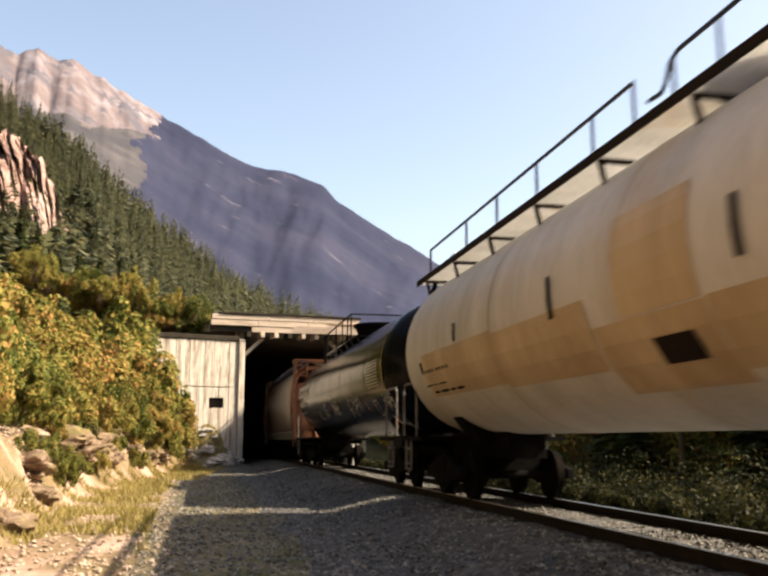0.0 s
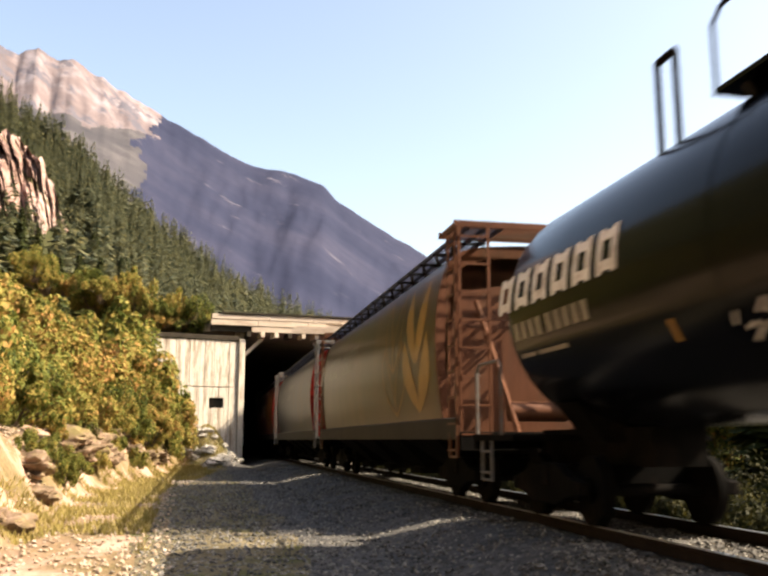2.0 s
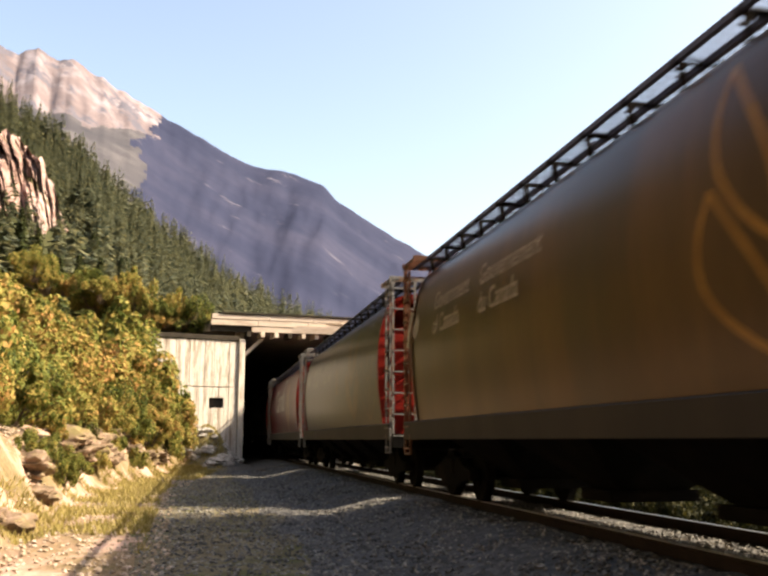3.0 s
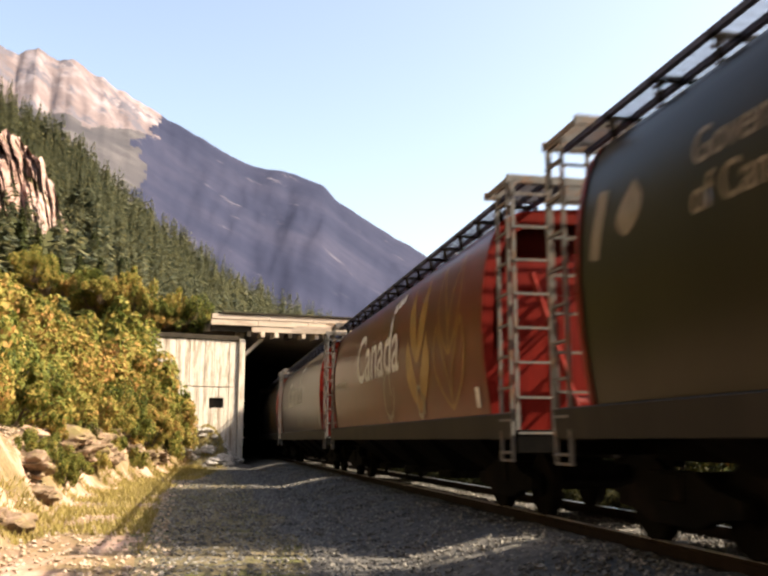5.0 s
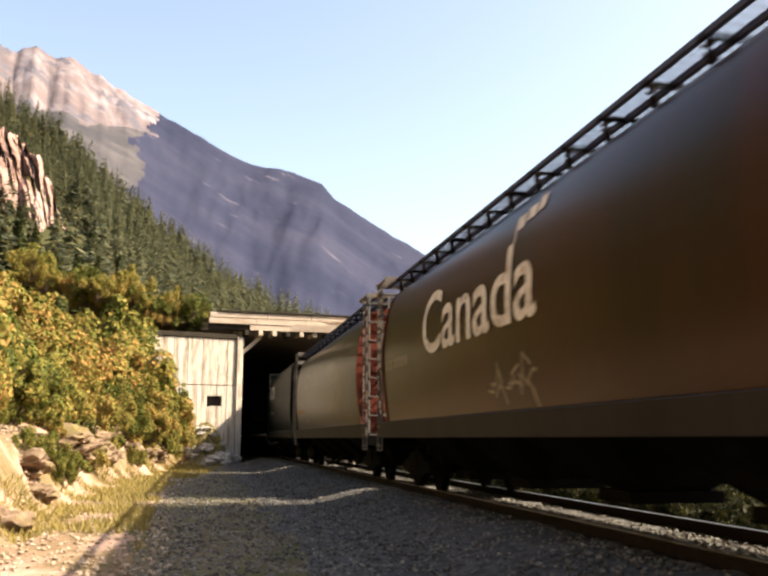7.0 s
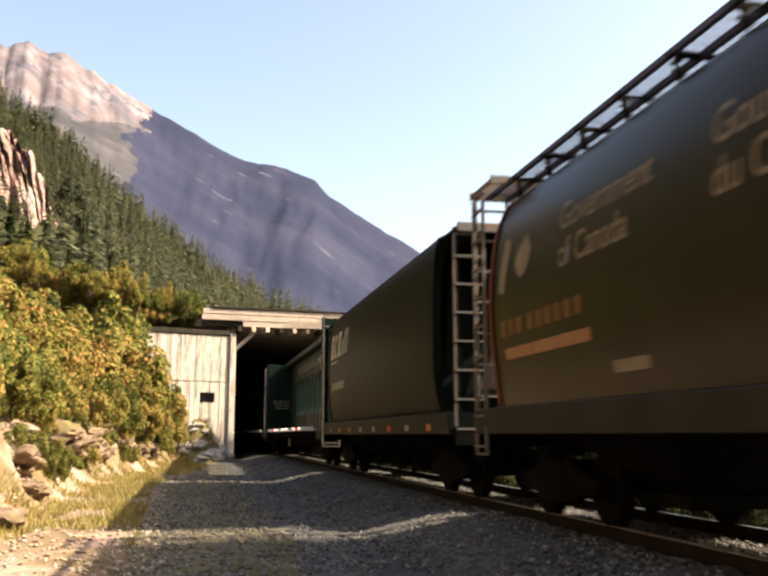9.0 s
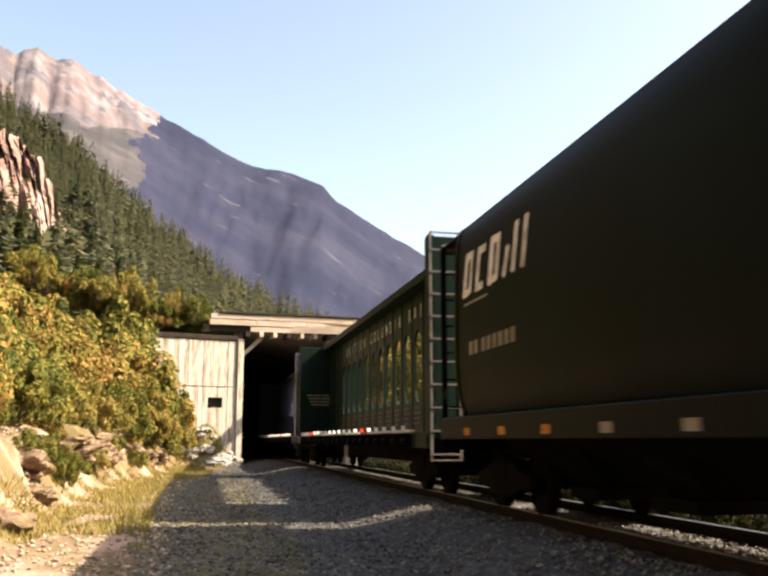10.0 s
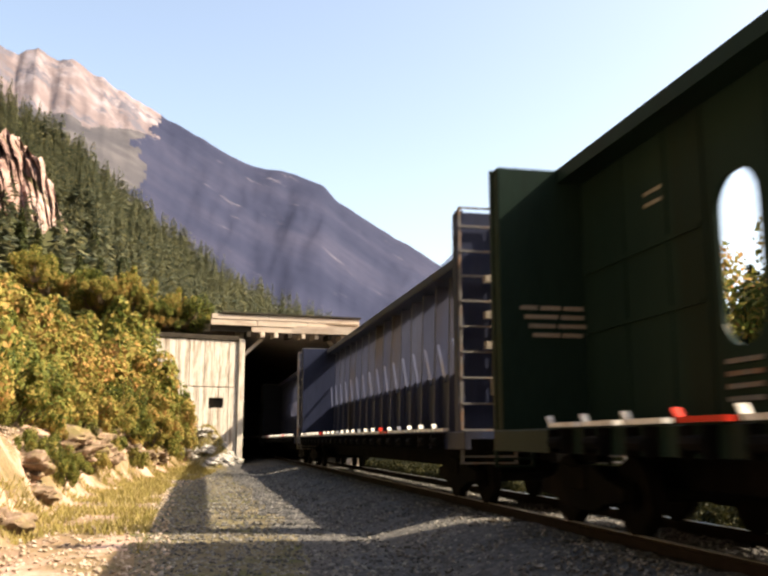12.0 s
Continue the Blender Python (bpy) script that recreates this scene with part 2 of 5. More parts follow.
def mesh_of(name, bm, mat, smooth=False, bevel=0.0):
    if bevel:
        bmesh.ops.bevel(bm, geom=bm.edges[:], offset=bevel, segments=1, affect="EDGES")
    bmesh.ops.recalc_face_normals(bm, faces=bm.faces[:])
    me = bpy.data.meshes.new(name)
    bm.to_mesh(me)
    bm.free()
    me.materials.append(mat)
    if smooth:
        me.shade_smooth()
        me.set_sharp_from_angle(angle=radians(40))
    return me


def part(name, bm, mat, parent, label="", at=(0, 0, 0), smooth=False, bevel=0.0):
    """Links a bmesh (or a mesh to be shared) as one mesh object under a thing or a part."""
    me = bm if isinstance(bm, bpy.types.Mesh) else mesh_of(name, bm, mat, smooth, bevel)
    ob = new(name, me)
    ob.parent = parent
    ob.location = at
    if label:
        tagged(ob, label)
    return ob


def structure(name, bm, mat, label, category, smooth=False):
    return tagged(new(name, mesh_of(name, bm, mat, smooth)), label, category, kind="structure")


def fresh():
    return bmesh.new()


def smooth01(v):
    v = np.clip(v, 0, 1)
    return v * v * (3 - 2 * v)


# ---- ground, hills and mountains ----
def toe(y):
    """Foot of the left bank."""
    return np.interp(y, (-20, 8, 16, 28, 36, 44, 52, 60), (-2.6, -2.4, -2.7, -2.9, -1.9, -1.1, -0.6, -0.6))


# Below -18 and from 150 on: unseen hills, added to block sky light.
HILL_AZ = (-180, -150, -120, -60, -30, -18, -13.3, -11.9, -10, -7.2, -4, -1.4, 1.5, 5.6, 12, 20, 40, 60, 150, 180)
HILL_EL = (0.5, 0.7, 0.85, 0.85, 0.65, 0.42, 0.362, 0.348, 0.328, 0.290, 0.238, 0.203, 0.166, 0.132, 0.085, 0.04, 0.03, 0.02, 0.3, 0.5)
RIDGE_R, SPUR_R0 = 420.0, 90.0


def ground_height(x, y):
    x, y = np.asarray(x, float), np.asarray(y, float)
    r, az = np.hypot(x, y), np.degrees(np.arctan2(x, y))
    into = toe(y) - x
    bank = 1.7 * smooth01(into / 1.55) + 0.42 * np.clip(into - 1.5, 0, 30)
    z = -0.45 + bank
    # rubble at the foot of the portal
    z = z + 2.3 * np.exp(-((x - 0.3) / 1.25) ** 2 - ((y - 51.2) / 1.7) ** 2)
    # the spur above the snow shed, and the added hills outside the view
    el = np.interp(az, HILL_AZ, HILL_EL)
    k = np.clip((r - SPUR_R0) / (RIDGE_R - SPUR_R0), 0, 1)
    spur = el * RIDGE_R * (0.35 * k + 0.65 * k ** 1.5)
    fall = np.clip((r - RIDGE_R) / 300, 0, 1)
    spur = spur * (1 - 0.5 * fall)
    z = np.maximum(z * (1 - k) + 0 * k, 0) * (z > 0) + np.minimum(z, 0) * (1 - k) + spur
    # ground falls away a little beyond the line
    z = z - 0.95 * smooth01((x - 8.7) / 4)
    return z


def rough(x, y, s, amp):
    return amp * noise.noise(Vector((x * s, y * s, 3.7)))


def build_ground():
    rs = np.concatenate([np.linspace(0.6, 12, 30), np.linspace(12.5, 62, 75), np.geomspace(64, 900, 60), [1400, 2500, 4500]])
    azs = np.concatenate([np.linspace(-180, -42, 24), np.linspace(-40, 42, 200), np.linspace(44, 176, 24)])
    bm = fresh()
    rows = []
    for r in rs:
        row = []
        for a in azs:
            x, y = r * math.sin(radians(a)), r * math.cos(radians(a))
            z = float(ground_height(x, y))
            if r < 900:
                edge = min(1.0, max(0.0, (float(toe(y)) + 0.5 - x) / 1.0))
                z += edge * (rough(x, y, 1.1, 0.30) + rough(x, y, 3.1, 0.14)) + rough(x, y, 2.5, 0.02)
                if r > 120:
                    z += rough(x, y, 0.03, 6) * min(1, (r - 120) / 100) + rough(x, y, 0.1, 2) * min(1, (r - 120) / 100)
            row.append(bm.verts.new((x, y, z)))
        rows.append(row)
    centre = bm.verts.new((0, 0, -0.45))
    n = len(azs)
    for k in range(n):
        bm.faces.new((centre, rows[0][k], rows[0][(k + 1) % n]))
    for i in range(len(rows) - 1):
        for k in range(n):
            bm.faces.new((rows[i][k], rows[i + 1][k], rows[i + 1][(k + 1) % n], rows[i][(k + 1) % n]))
    me = mesh_of("ground", bm, BANK, smooth=True)
    me.materials.append(SLOPE)
    me.materials.append(GRAVEL)
    me.materials.append(SOIL)
    for p in me.polygons:
        x, y, _ = p.center
        r = math.hypot(x, y)
        if r > 75 or x > 9.0:
            p.material_index = 1
        elif x > -0.9 + 0.35 * noise.noise(Vector((x, y * 0.7, 0))):
            p.material_index = 2 if x > 1.35 + 0.4 * noise.noise(Vector((x, y * 0.5, 4))) else 3
    return tagged(new("ground", me), "dry grassy verge and grey gravel beside the railway", "ground", kind="structure")


build_ground()

RIDGE_AZ = (-40, -20, -13.4, -12.3, -11.1, -10.2, -9.0, -7.5, -5.3, -1.4, 1.55, 2.7, 3.35, 5.5, 7.5, 8.5, 11.4, 14.4, 16.0, 18.5, 26, 40)
RIDGE_EL = (0.36, 0.41, 0.429, 0.424, 0.432, 0.422, 0.425, 0.410, 0.389, 0.353, 0.325, 0.316, 0.315, 0.309, 0.295, 0.276, 0.243, 0.211, 0.191, 0.165, 0.09, 0.03)


def mountain(name, az, el, near, far, amp, label, mats, pick, crags=0.0):
    """A mountainside that climbs to a ridge: near foot, far ridge, with spurs and gullies running down it."""
    bm = fresh()
    angles = np.linspace(az[0], az[-1], 420)
    steps = np.concatenate([np.linspace(0, 1, 110), [1.06, 1.2]])
    rows = []
    for k in steps:
        row = []
        for a in angles:
            r = near + (far - near) * k
            top = float(np.interp(a, az, el)) * far
            kk = min(k, 1.0)
            h = top * (0.25 * kk + 0.75 * kk ** 1.25)
            if k > 1:
                h = top * (1 - 2.2 * (k - 1))
            along = a * far * 0.0175
            gully = noise.fractal(Vector((along * 0.0045 - k * 0.8, k * 0.7, 1.3)), 1.0, 2.0, 6)
            fine = noise.fractal(Vector((along * 0.02 - k * 2.0, k * 6, 5.1)), 0.9, 2.1, 5)
            fade = max(0.0, 1 - max(0.0, kk - 0.8) * 5)
            h += amp * (gully * kk * fade + 0.26 * fine * kk * (0.6 + 0.4 * fade))
            crag = crags * min(1.0, max(0.0, (-1.0 - a) / 5)) * max(0.0, (kk - 0.55) / 0.45)
            cut = abs(noise.noise(Vector((along * 0.016 + k * 1.5, k * 1.3, 8.2)))) + 0.5 * abs(noise.noise(Vector((along * 0.04, k * 2.5, 2.2))))
            h -= crag * (cut - 0.25) * (1.0 if kk < 0.93 else 0.55)
            row.append(bm.verts.new((r * math.sin(radians(a)), r * math.cos(radians(a)), h - 5)))
        rows.append(row)
    for i in range(len(rows) - 1):
        for k in range(len(angles) - 1):
            bm.faces.new((rows[i][k], rows[i + 1][k], rows[i + 1][k + 1], rows[i][k + 1]))
    # each stretch of the ridge stands as high as the skyline table says
    tops = np.array([max(row[c].co.z / math.hypot(row[c].co.x, row[c].co.y) for row in rows) for c in range(len(angles))])
    lift = np.interp(angles, az, el) / tops
    lift = np.convolve(np.pad(lift, 7, mode="edge"), np.ones(15) / 15, "valid")
    for row in rows:
        for v, q in zip(row, lift):
            v.co.z *= q
    me = mesh_of(name, bm, mats[0], smooth=False)
    me.shade_smooth()
    for m in mats[1:]:
        me.materials.append(m)
    for p in me.polygons:
        p.material_index = pick(p)
    return tagged(new(name, me), label, "mountain", kind="structure")


# Blue distance haze is mixed into the base colours of forest, meadow and rock.
HAZY_FOREST = material("hazy_far_forest", [(0.018, 0.023, 0.049), (0.026, 0.031, 0.061), (0.040, 0.043, 0.075)], 0.009, 0.95, bump=0.7, bump_scale=0.03, fine=0.4,
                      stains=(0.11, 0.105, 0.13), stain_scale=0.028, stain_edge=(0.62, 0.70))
run_slanting(HAZY_FOREST, 38, 4.0)
ALPINE = material("hazy_alpine_meadow", [(0.050, 0.051, 0.062), (0.074, 0.072, 0.082), (0.118, 0.110, 0.118)], 0.018, 0.95, bump=1.0, bump_scale=0.03, fine=0.5)
BARE_ROCK = material("hazy_bare_summit_rock", [(0.10, 0.085, 0.095), (0.16, 0.13, 0.138), (0.27, 0.245, 0.275)], 0.016, 0.95, bump=0.8, bump_scale=0.03, fine=0.4,
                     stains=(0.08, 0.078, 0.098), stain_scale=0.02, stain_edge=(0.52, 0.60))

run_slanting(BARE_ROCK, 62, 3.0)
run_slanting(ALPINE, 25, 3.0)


def zone(p):
    """Bare rock near the western summit, meadow below it, dark forest elsewhere."""
    x, y, z = p.center
    a, e = math.degrees(math.atan2(x, y)), z / math.hypot(x, y)
    n = noise.fractal(Vector((a * 0.35, e * 40, 0.5)), 1.0, 2.0, 4)
    if a < -3.0 + n * 1.5 and e > 0.352 + 0.012 * n - 0.0015 * (a + 8):
        return 2
    if a < -4.5 + n * 1.3 + 4.2 * max(0.0, 0.33 - e) and e > 0.2:
        return 1
    return 0


mountain("backdrop_mountain", RIDGE_AZ, RIDGE_EL, 900, 2700, 26, "long forested mountain ridge with a bare rocky summit", (HAZY_FOREST, ALPINE, BARE_ROCK), zone, 48.0)
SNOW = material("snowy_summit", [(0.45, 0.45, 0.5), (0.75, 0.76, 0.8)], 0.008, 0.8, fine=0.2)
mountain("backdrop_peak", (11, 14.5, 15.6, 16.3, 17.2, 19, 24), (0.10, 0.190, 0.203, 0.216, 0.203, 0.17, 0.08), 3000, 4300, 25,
         "distant snowy peak behind the ridge", (HAZY_FOREST, SNOW), lambda p: 1 if p.center.z / p.center.length > 0.185 else 0)


# a bare cliff in the wooded slope
def build_cliff():
    bm = fresh()
    angles, els = np.linspace(-17.5, -6.9, 170), np.linspace(0.10, 1.0, 150)
    rows = []
    for v in els:
        row = []
        for a in angles:
            top = float(np.interp(a, (-17.5, -13.5, -12.6, -11.4, -10.4, -9.6, -8.6, -7.6, -6.9), (0.35, 0.348, 0.338, 0.325, 0.305, 0.265, 0.225, 0.20, 0.15)))
            e = top * v
            r = 165 + 60 * v
            q = Vector((a * 0.9, v * 5, 2.0))
            lump = noise.fractal(q, 1.0, 2.0, 6) + 0.5 * abs(noise.noise(q * 2.7))
            s2 = noise.fractal(Vector((a * 0.5 - v * 2.0, v * 15 + a * 1.9, 7.0)), 0.8, 2.1, 5)
            r += 5 * lump + 7 * s2
            z = e * r + 2.5 * noise.noise(q * 1.9) + 1.5 * s2
            row.append(bm.verts.new((r * math.sin(radians(a)), r * math.cos(radians(a)), z)))
        rows.append(row)
    for i in range(len(rows) - 1):
        for k in range(len(angles) - 1):
            bm.faces.new((rows[i][k], rows[i + 1][k], rows[i + 1][k + 1], rows[i][k + 1]))
    return structure("cliff", bm, CLIFF, "bare pinkish rock face in the wooded slope", "cliff")


build_cliff()


# ---- railway bed ----
def build_bed():
    bm = fresh()
    prof = [(-3.1, -0.50), (-2.75, -0.42), (-1.75, -0.20), (-1.3, -0.15), (1.3, -0.15), (1.75, -0.20), (2.9, -0.42), (4.2, -0.85)]
    rows = []
    for y in np.concatenate([np.linspace(-40, 4, 30), np.linspace(4.3, 60, 170), np.linspace(62, 200, 40)]):
        rows.append([bm.verts.new((TRACK_X + x + rough(x, y, 0.8, 0.12), y, z + rough(x, y, 3.5, 0.035) + rough(x + 9, y, 9.0, 0.015))) for x, z in prof])
    for i in range(len(rows) - 1):
        for k in range(len(prof) - 1):
            bm.faces.new((rows[i][k], rows[i + 1][k], rows[i + 1][k + 1], rows[i][k + 1]))
    structure("ballast", bm, GRAVEL, "crushed grey stone ballast under the track", "ballast", smooth=True)
    for side in (-1, 1):
        c = TRACK_X + side * 0.755
        rail = tagged(new("rail"), "worn steel rail with a polished head on wooden ties", "rail", group="rails")
        rail.location = (c, 0, 0)
        bm = fresh()
        half = ((0.07, -0.172), (0.07, -0.16), (0.012, -0.145), (0.012, -0.045), (0.034, -0.035), (0.034, -0.006))
        ring = half + tuple((-x, z) for x, z in reversed(half))
        loft(bm, [[(x, y, z) for x, z in ring] for y in (-40, 200)])
        part("rail_web", bm, RAIL_RUST, rail)
        bm = fresh()
        box(bm, -0.033, 0.033, -40, 200, -0.006, 0)
        part("rail_head", bm, RAIL_TOP, rail, "polished running surface")
    bm = fresh()
    box(bm, -1.28, 1.28, -0.11, 0.11, -0.34, -0.146)
    tie = mesh_of("railway_tie", bm, DARK_TIMBER, bevel=0.012)
    for k in range(0, 130):
        ob = tagged(new("railway_tie", tie), "dark creosoted wooden railway tie bedded in ballast", "tie", group="ties under the track")
        ob.location = (TRACK_X + random.uniform(-0.03, 0.03), -8 + k * 0.55, random.uniform(-0.012, 0.004))


build_bed()


# ---- snow shed ----
SHED_Y = 52.0


def build_shed():
    left, right, top = 2.28, 8.75, 6.95
    bm = fresh()
    box(bm, left - 0.55, left, SHED_Y + 0.46, 190, -0.6, 7.3)
    structure("wall_west", bm, CONCRETE, "inner side wall of the snow shed", "wall")
    bm = fresh()
    box(bm, right, right + 0.5, SHED_Y + 0.46, 190, -0.6, 7.3)
    structure("wall_east", bm, CONCRETE, "valley-side wall of the snow shed", "wall")
    # Unseen wall, added across the line to close the dark shed.
    bm = fresh()
    box(bm, left - 0.6, right + 0.6, 190, 190.5, -0.6, 7.3)
    structure("wall_north", bm, CONCRETE, "unseen wall added to close the dark snow shed", "wall")
    bm = fresh()
    box(bm, left - 2.4, right + 0.9, SHED_Y + 0.1, 191, 7.31, 7.75)
    structure("ceiling", bm, TIMBER, "heavy roof deck of the snow shed", "ceiling")
    # portal wall of upright boards, one by one, with a square hole
    portal = tagged(new("portal_wall"), "pale weathered portal wall of upright boards with a small square hole", "wall", kind="structure")
    portal.matrix_world = Matrix.Translation((left, SHED_Y, 0)) @ pose(0, 0, 0, 0, 0, 16)
    bm = fresh()
    box(bm, -7.0, -0.02, 0.10, 0.42, -0.8, 6.9)
    part("backing", bm, CONCRETE, portal)
    rnd = random.Random(4)
    x = -0.36
    while x > -7:
        w = rnd.uniform(0.24, 0.32)
        hole = -2.05 < x - w / 2 < -1.25
        for z0, z1 in (((-0.8, 2.85), (3.42, 4.02), (4.06, 6.75)) if hole else ((-0.8, 4.02), (4.06, 6.75))):
            bm = fresh()
            d = rnd.uniform(0, 0.03)
            box(bm, x - w + 0.010, x, 0.0 - d, 0.10, z0, z1 + rnd.uniform(-0.03, 0.0))
            part("board", bm, CONCRETE, portal, bevel=0.008)
        x -= w
    # Black panel paints the shade inside the square hole; the backing stays solid.
    bm = fresh()
    box(bm, -2.1, -1.2, 0.04, 0.0995, 2.8, 3.46)
    part("hole", bm, STEEL_DARK, portal, "black panel standing for the shaded square opening")
    bm = fresh()
    box(bm, -0.34, 0.0, -0.14, 0.40, -0.8, 6.85)
    part("jamb", bm, CONCRETE, portal, "pale corner post of the portal", bevel=0.015)
    bm = fresh()
    box(bm, -7.2, -0.36, -0.10, 0.16, 6.76, 7.02)
    part("ledge", bm, DARK_TIMBER, portal, bevel=0.01)
    # fascia of heavy planks over the opening
    fascia = tagged(new("fascia"), "weathered plank fascia over the shed opening", "fascia", kind="structure")
    fascia.matrix_world = Matrix.Translation((0, SHED_Y - 0.55, 0)) @ pose(0, 0, 0, 0, 0, 7)
    for k, (z0, z1, x0, x1, y0) in enumerate(((7.30, 7.62, 2.7, 9.2, 0.03), (7.64, 7.98, 0.3, 9.3, 0.0), (8.0, 8.32, 0.35, 9.3, -0.02))):
        xs = [x0] + [x0 + (x1 - x0) * (j + rnd.uniform(-0.15, 0.15)) / 3 for j in (1, 2)] + [x1]
        for a, b in zip(xs, xs[1:]):
            bm = fresh()
            box(bm, a + 0.01, b - 0.01, y0, y0 + 0.16, z0, z1 - rnd.uniform(0, 0.03))
            part("plank", bm, TIMBER, fascia, bevel=0.012)
    bm = fresh()
    box(bm, 0.9, 9.4, -0.1, 0.6, 8.33, 8.42)
    part("cap", bm, DARK_TIMBER, fascia, bevel=0.01)
    bm = fresh()
    box(bm, 0.35, 9.3, 0.19, 0.55, 7.30, 8.32)
    part("backing", bm, DARK_TIMBER, fascia)
    for k in range(9):
        bm = fresh()
        xx = 2.4 + k * 0.82
        box(bm, xx, xx + 0.24, -0.05, 1.2, 7.0, 7.29)
        part("rafter", bm, TIMBER if k % 3 else DARK_TIMBER, fascia, bevel=0.015)
    for xx, sx in ((left, 1), (right, -1)):
        bm = fresh()
        bar(bm, (xx, 0.8, 5.9), (xx + sx * 1.2, 0.8, 7.0), 0.22, 0.22)
        part("knee_brace", bm, TIMBER, fascia, bevel=0.01)
    bm = fresh()
    box(bm, right - 0.15, right + 0.3, 0.1, 0.449, -0.6, 7.0)
    part("post", bm, TIMBER, fascia, bevel=0.015)
    # earth heaped on the roof at the hill side
    bm = fresh()
    rows = []
    for y in np.linspace(SHED_Y + 0.3, 150, 60):
        rows.append([bm.verts.new((x, y, z + rough(x, y, 0.6, 0.3) + (y - SHED_Y) * 0.02)) for x, z in
                     ((-20, 11), (-12, 8.9), (-7, 7.4), (-4.6, 6.9), (-2, 7.5), (0.3, 7.9), (3, 8.0), (6, 7.9), (9.2, 7.78))])
    for i in range(len(rows) - 1):
        for k in range(8):
            bm.faces.new((rows[i][k], rows[i + 1][k], rows[i + 1][k + 1], rows[i][k + 1]))
    structure("roof_earth", bm, BANK, "earth and scrub covering the shed roof", "earth", smooth=True)


build_shed()


# ---- plants and stones ----
def leaf_cloud(rnd, count, blobs, size, droop=0.0):
    """Many small leaves spread through a few uneven blobs: points and faces."""
    pts, faces = [], []
    for k in range(count):
        c, rad = blobs[rnd.randrange(len(blobs))]
        while True:
            d = Vector((rnd.uniform(-1, 1), rnd.uniform(-1, 1), rnd.uniform(-1, 1)))
            if 0.02 < d.length < 1:
                break
        d = d.normalized() * (d.length ** 0.45)
        p = Vector((c[0] + d.x * rad[0], c[1] + d.y * rad[1], c[2] + d.z * rad[2]))
        s = size * rnd.uniform(0.6, 1.35)
        n = (d + Vector((rnd.uniform(-1, 1), rnd.uniform(-1, 1), rnd.uniform(-0.4, 1.2))) * 0.9).normalized()
        u = n.orthogonal().normalized()
        u = (Matrix.Rotation(rnd.uniform(0, math.tau), 3, n) @ u) * s
        v = n.cross(u) * 0.6
        i = len(pts)
        pts += [p - u, p + v - u * 0.1, p + u, p - v - u * 0.1]
        faces.append((i, i + 1, i + 2, i + 3))
    return pts, faces


def data_mesh(name, pts, faces, mat):
    me = bpy.data.meshes.new(name)
    me.from_pydata(pts, [], faces)
    me.materials.append(mat)
    return me


def make_bush(rnd, w, h, count, label, leaf=None):
    leaf = leaf or LEAF
    bush = tagged(new("bush"), label, "bush", group="bushes on the bank")
    blobs = []
    for k in range(30):
        a, d = rnd.uniform(0, math.tau), rnd.random() ** 0.6 * 1.0 * w
        z = h * rnd.uniform(0.15, 0.85) * (1 - 0.4 * d / w)
        q = rnd.uniform(0.09, 0.27)
        blobs.append(((d * math.cos(a), d * math.sin(a), z), (w * q, w * q, h * q * 0.75)))
    bm = fresh()
    for c, rad in blobs:
        rod(bm, (c[0] * 0.1, c[1] * 0.1, -0.2), (c[0] * 0.5, c[1] * 0.5, c[2] * 0.6), 0.035, 5, 0.02)
        rod(bm, (c[0] * 0.5, c[1] * 0.5, c[2] * 0.6), (c[0], c[1], c[2] + rad[2] * 0.7), 0.02, 5, 0.006)
    part("branch_frame", bm, BARK, bush)
    pts, faces = leaf_cloud(rnd, count, blobs, 0.07)
    part("foliage", data_mesh("foliage", pts, faces, leaf), leaf, bush)
    return bush


def make_conifer(rnd, h, count):
    tree = tagged(new("conifer"), "dark green spruce on the wooded slope", "tree", group="conifers on the slope")
    bm = fresh()
    rod(bm, (0, 0, -1), (0, 0, h * 0.97), h * 0.016, 7, 0.02)
    part("trunk", bm, BARK, tree)
    pts, faces = spruce_crown(rnd, h, count, 0.0, 0.0, 0.0)
    part("crown", data_mesh("crown", pts, faces, NEEDLE), NEEDLE, tree)
    return tree


def spruce_crown(rnd, h, count, x0, y0, z0, width=0.17):
    pts, faces = [], []
    for k in range(count):
        u = rnd.random() ** 0.75
        z = h * (0.06 + 0.93 * u)
        reach = h * width * (1 - u) ** 0.85 * rnd.uniform(0.45, 1.1) + 0.02 * h
        a = rnd.uniform(0, math.tau)
        ca, sa = math.cos(a), math.sin(a)
        w = reach * rnd.uniform(0.22, 0.4) + 0.03
        dz = reach * rnd.uniform(0.15, 0.5)
        i = len(pts)
        pts += [(x0 + ca * reach * 0.1, y0 + sa * reach * 0.1, z0 + z), (x0 + ca * reach * 0.65 - sa * w, y0 + sa * reach * 0.65 + ca * w, z0 + z - dz * 0.8),
                (x0 + ca * reach, y0 + sa * reach, z0 + z - dz), (x0 + ca * reach * 0.65 + sa * w, y0 + sa * reach * 0.65 - ca * w, z0 + z - dz * 0.9)]
        faces.append((i, i + 1, i + 2, i + 3))
    return pts, faces


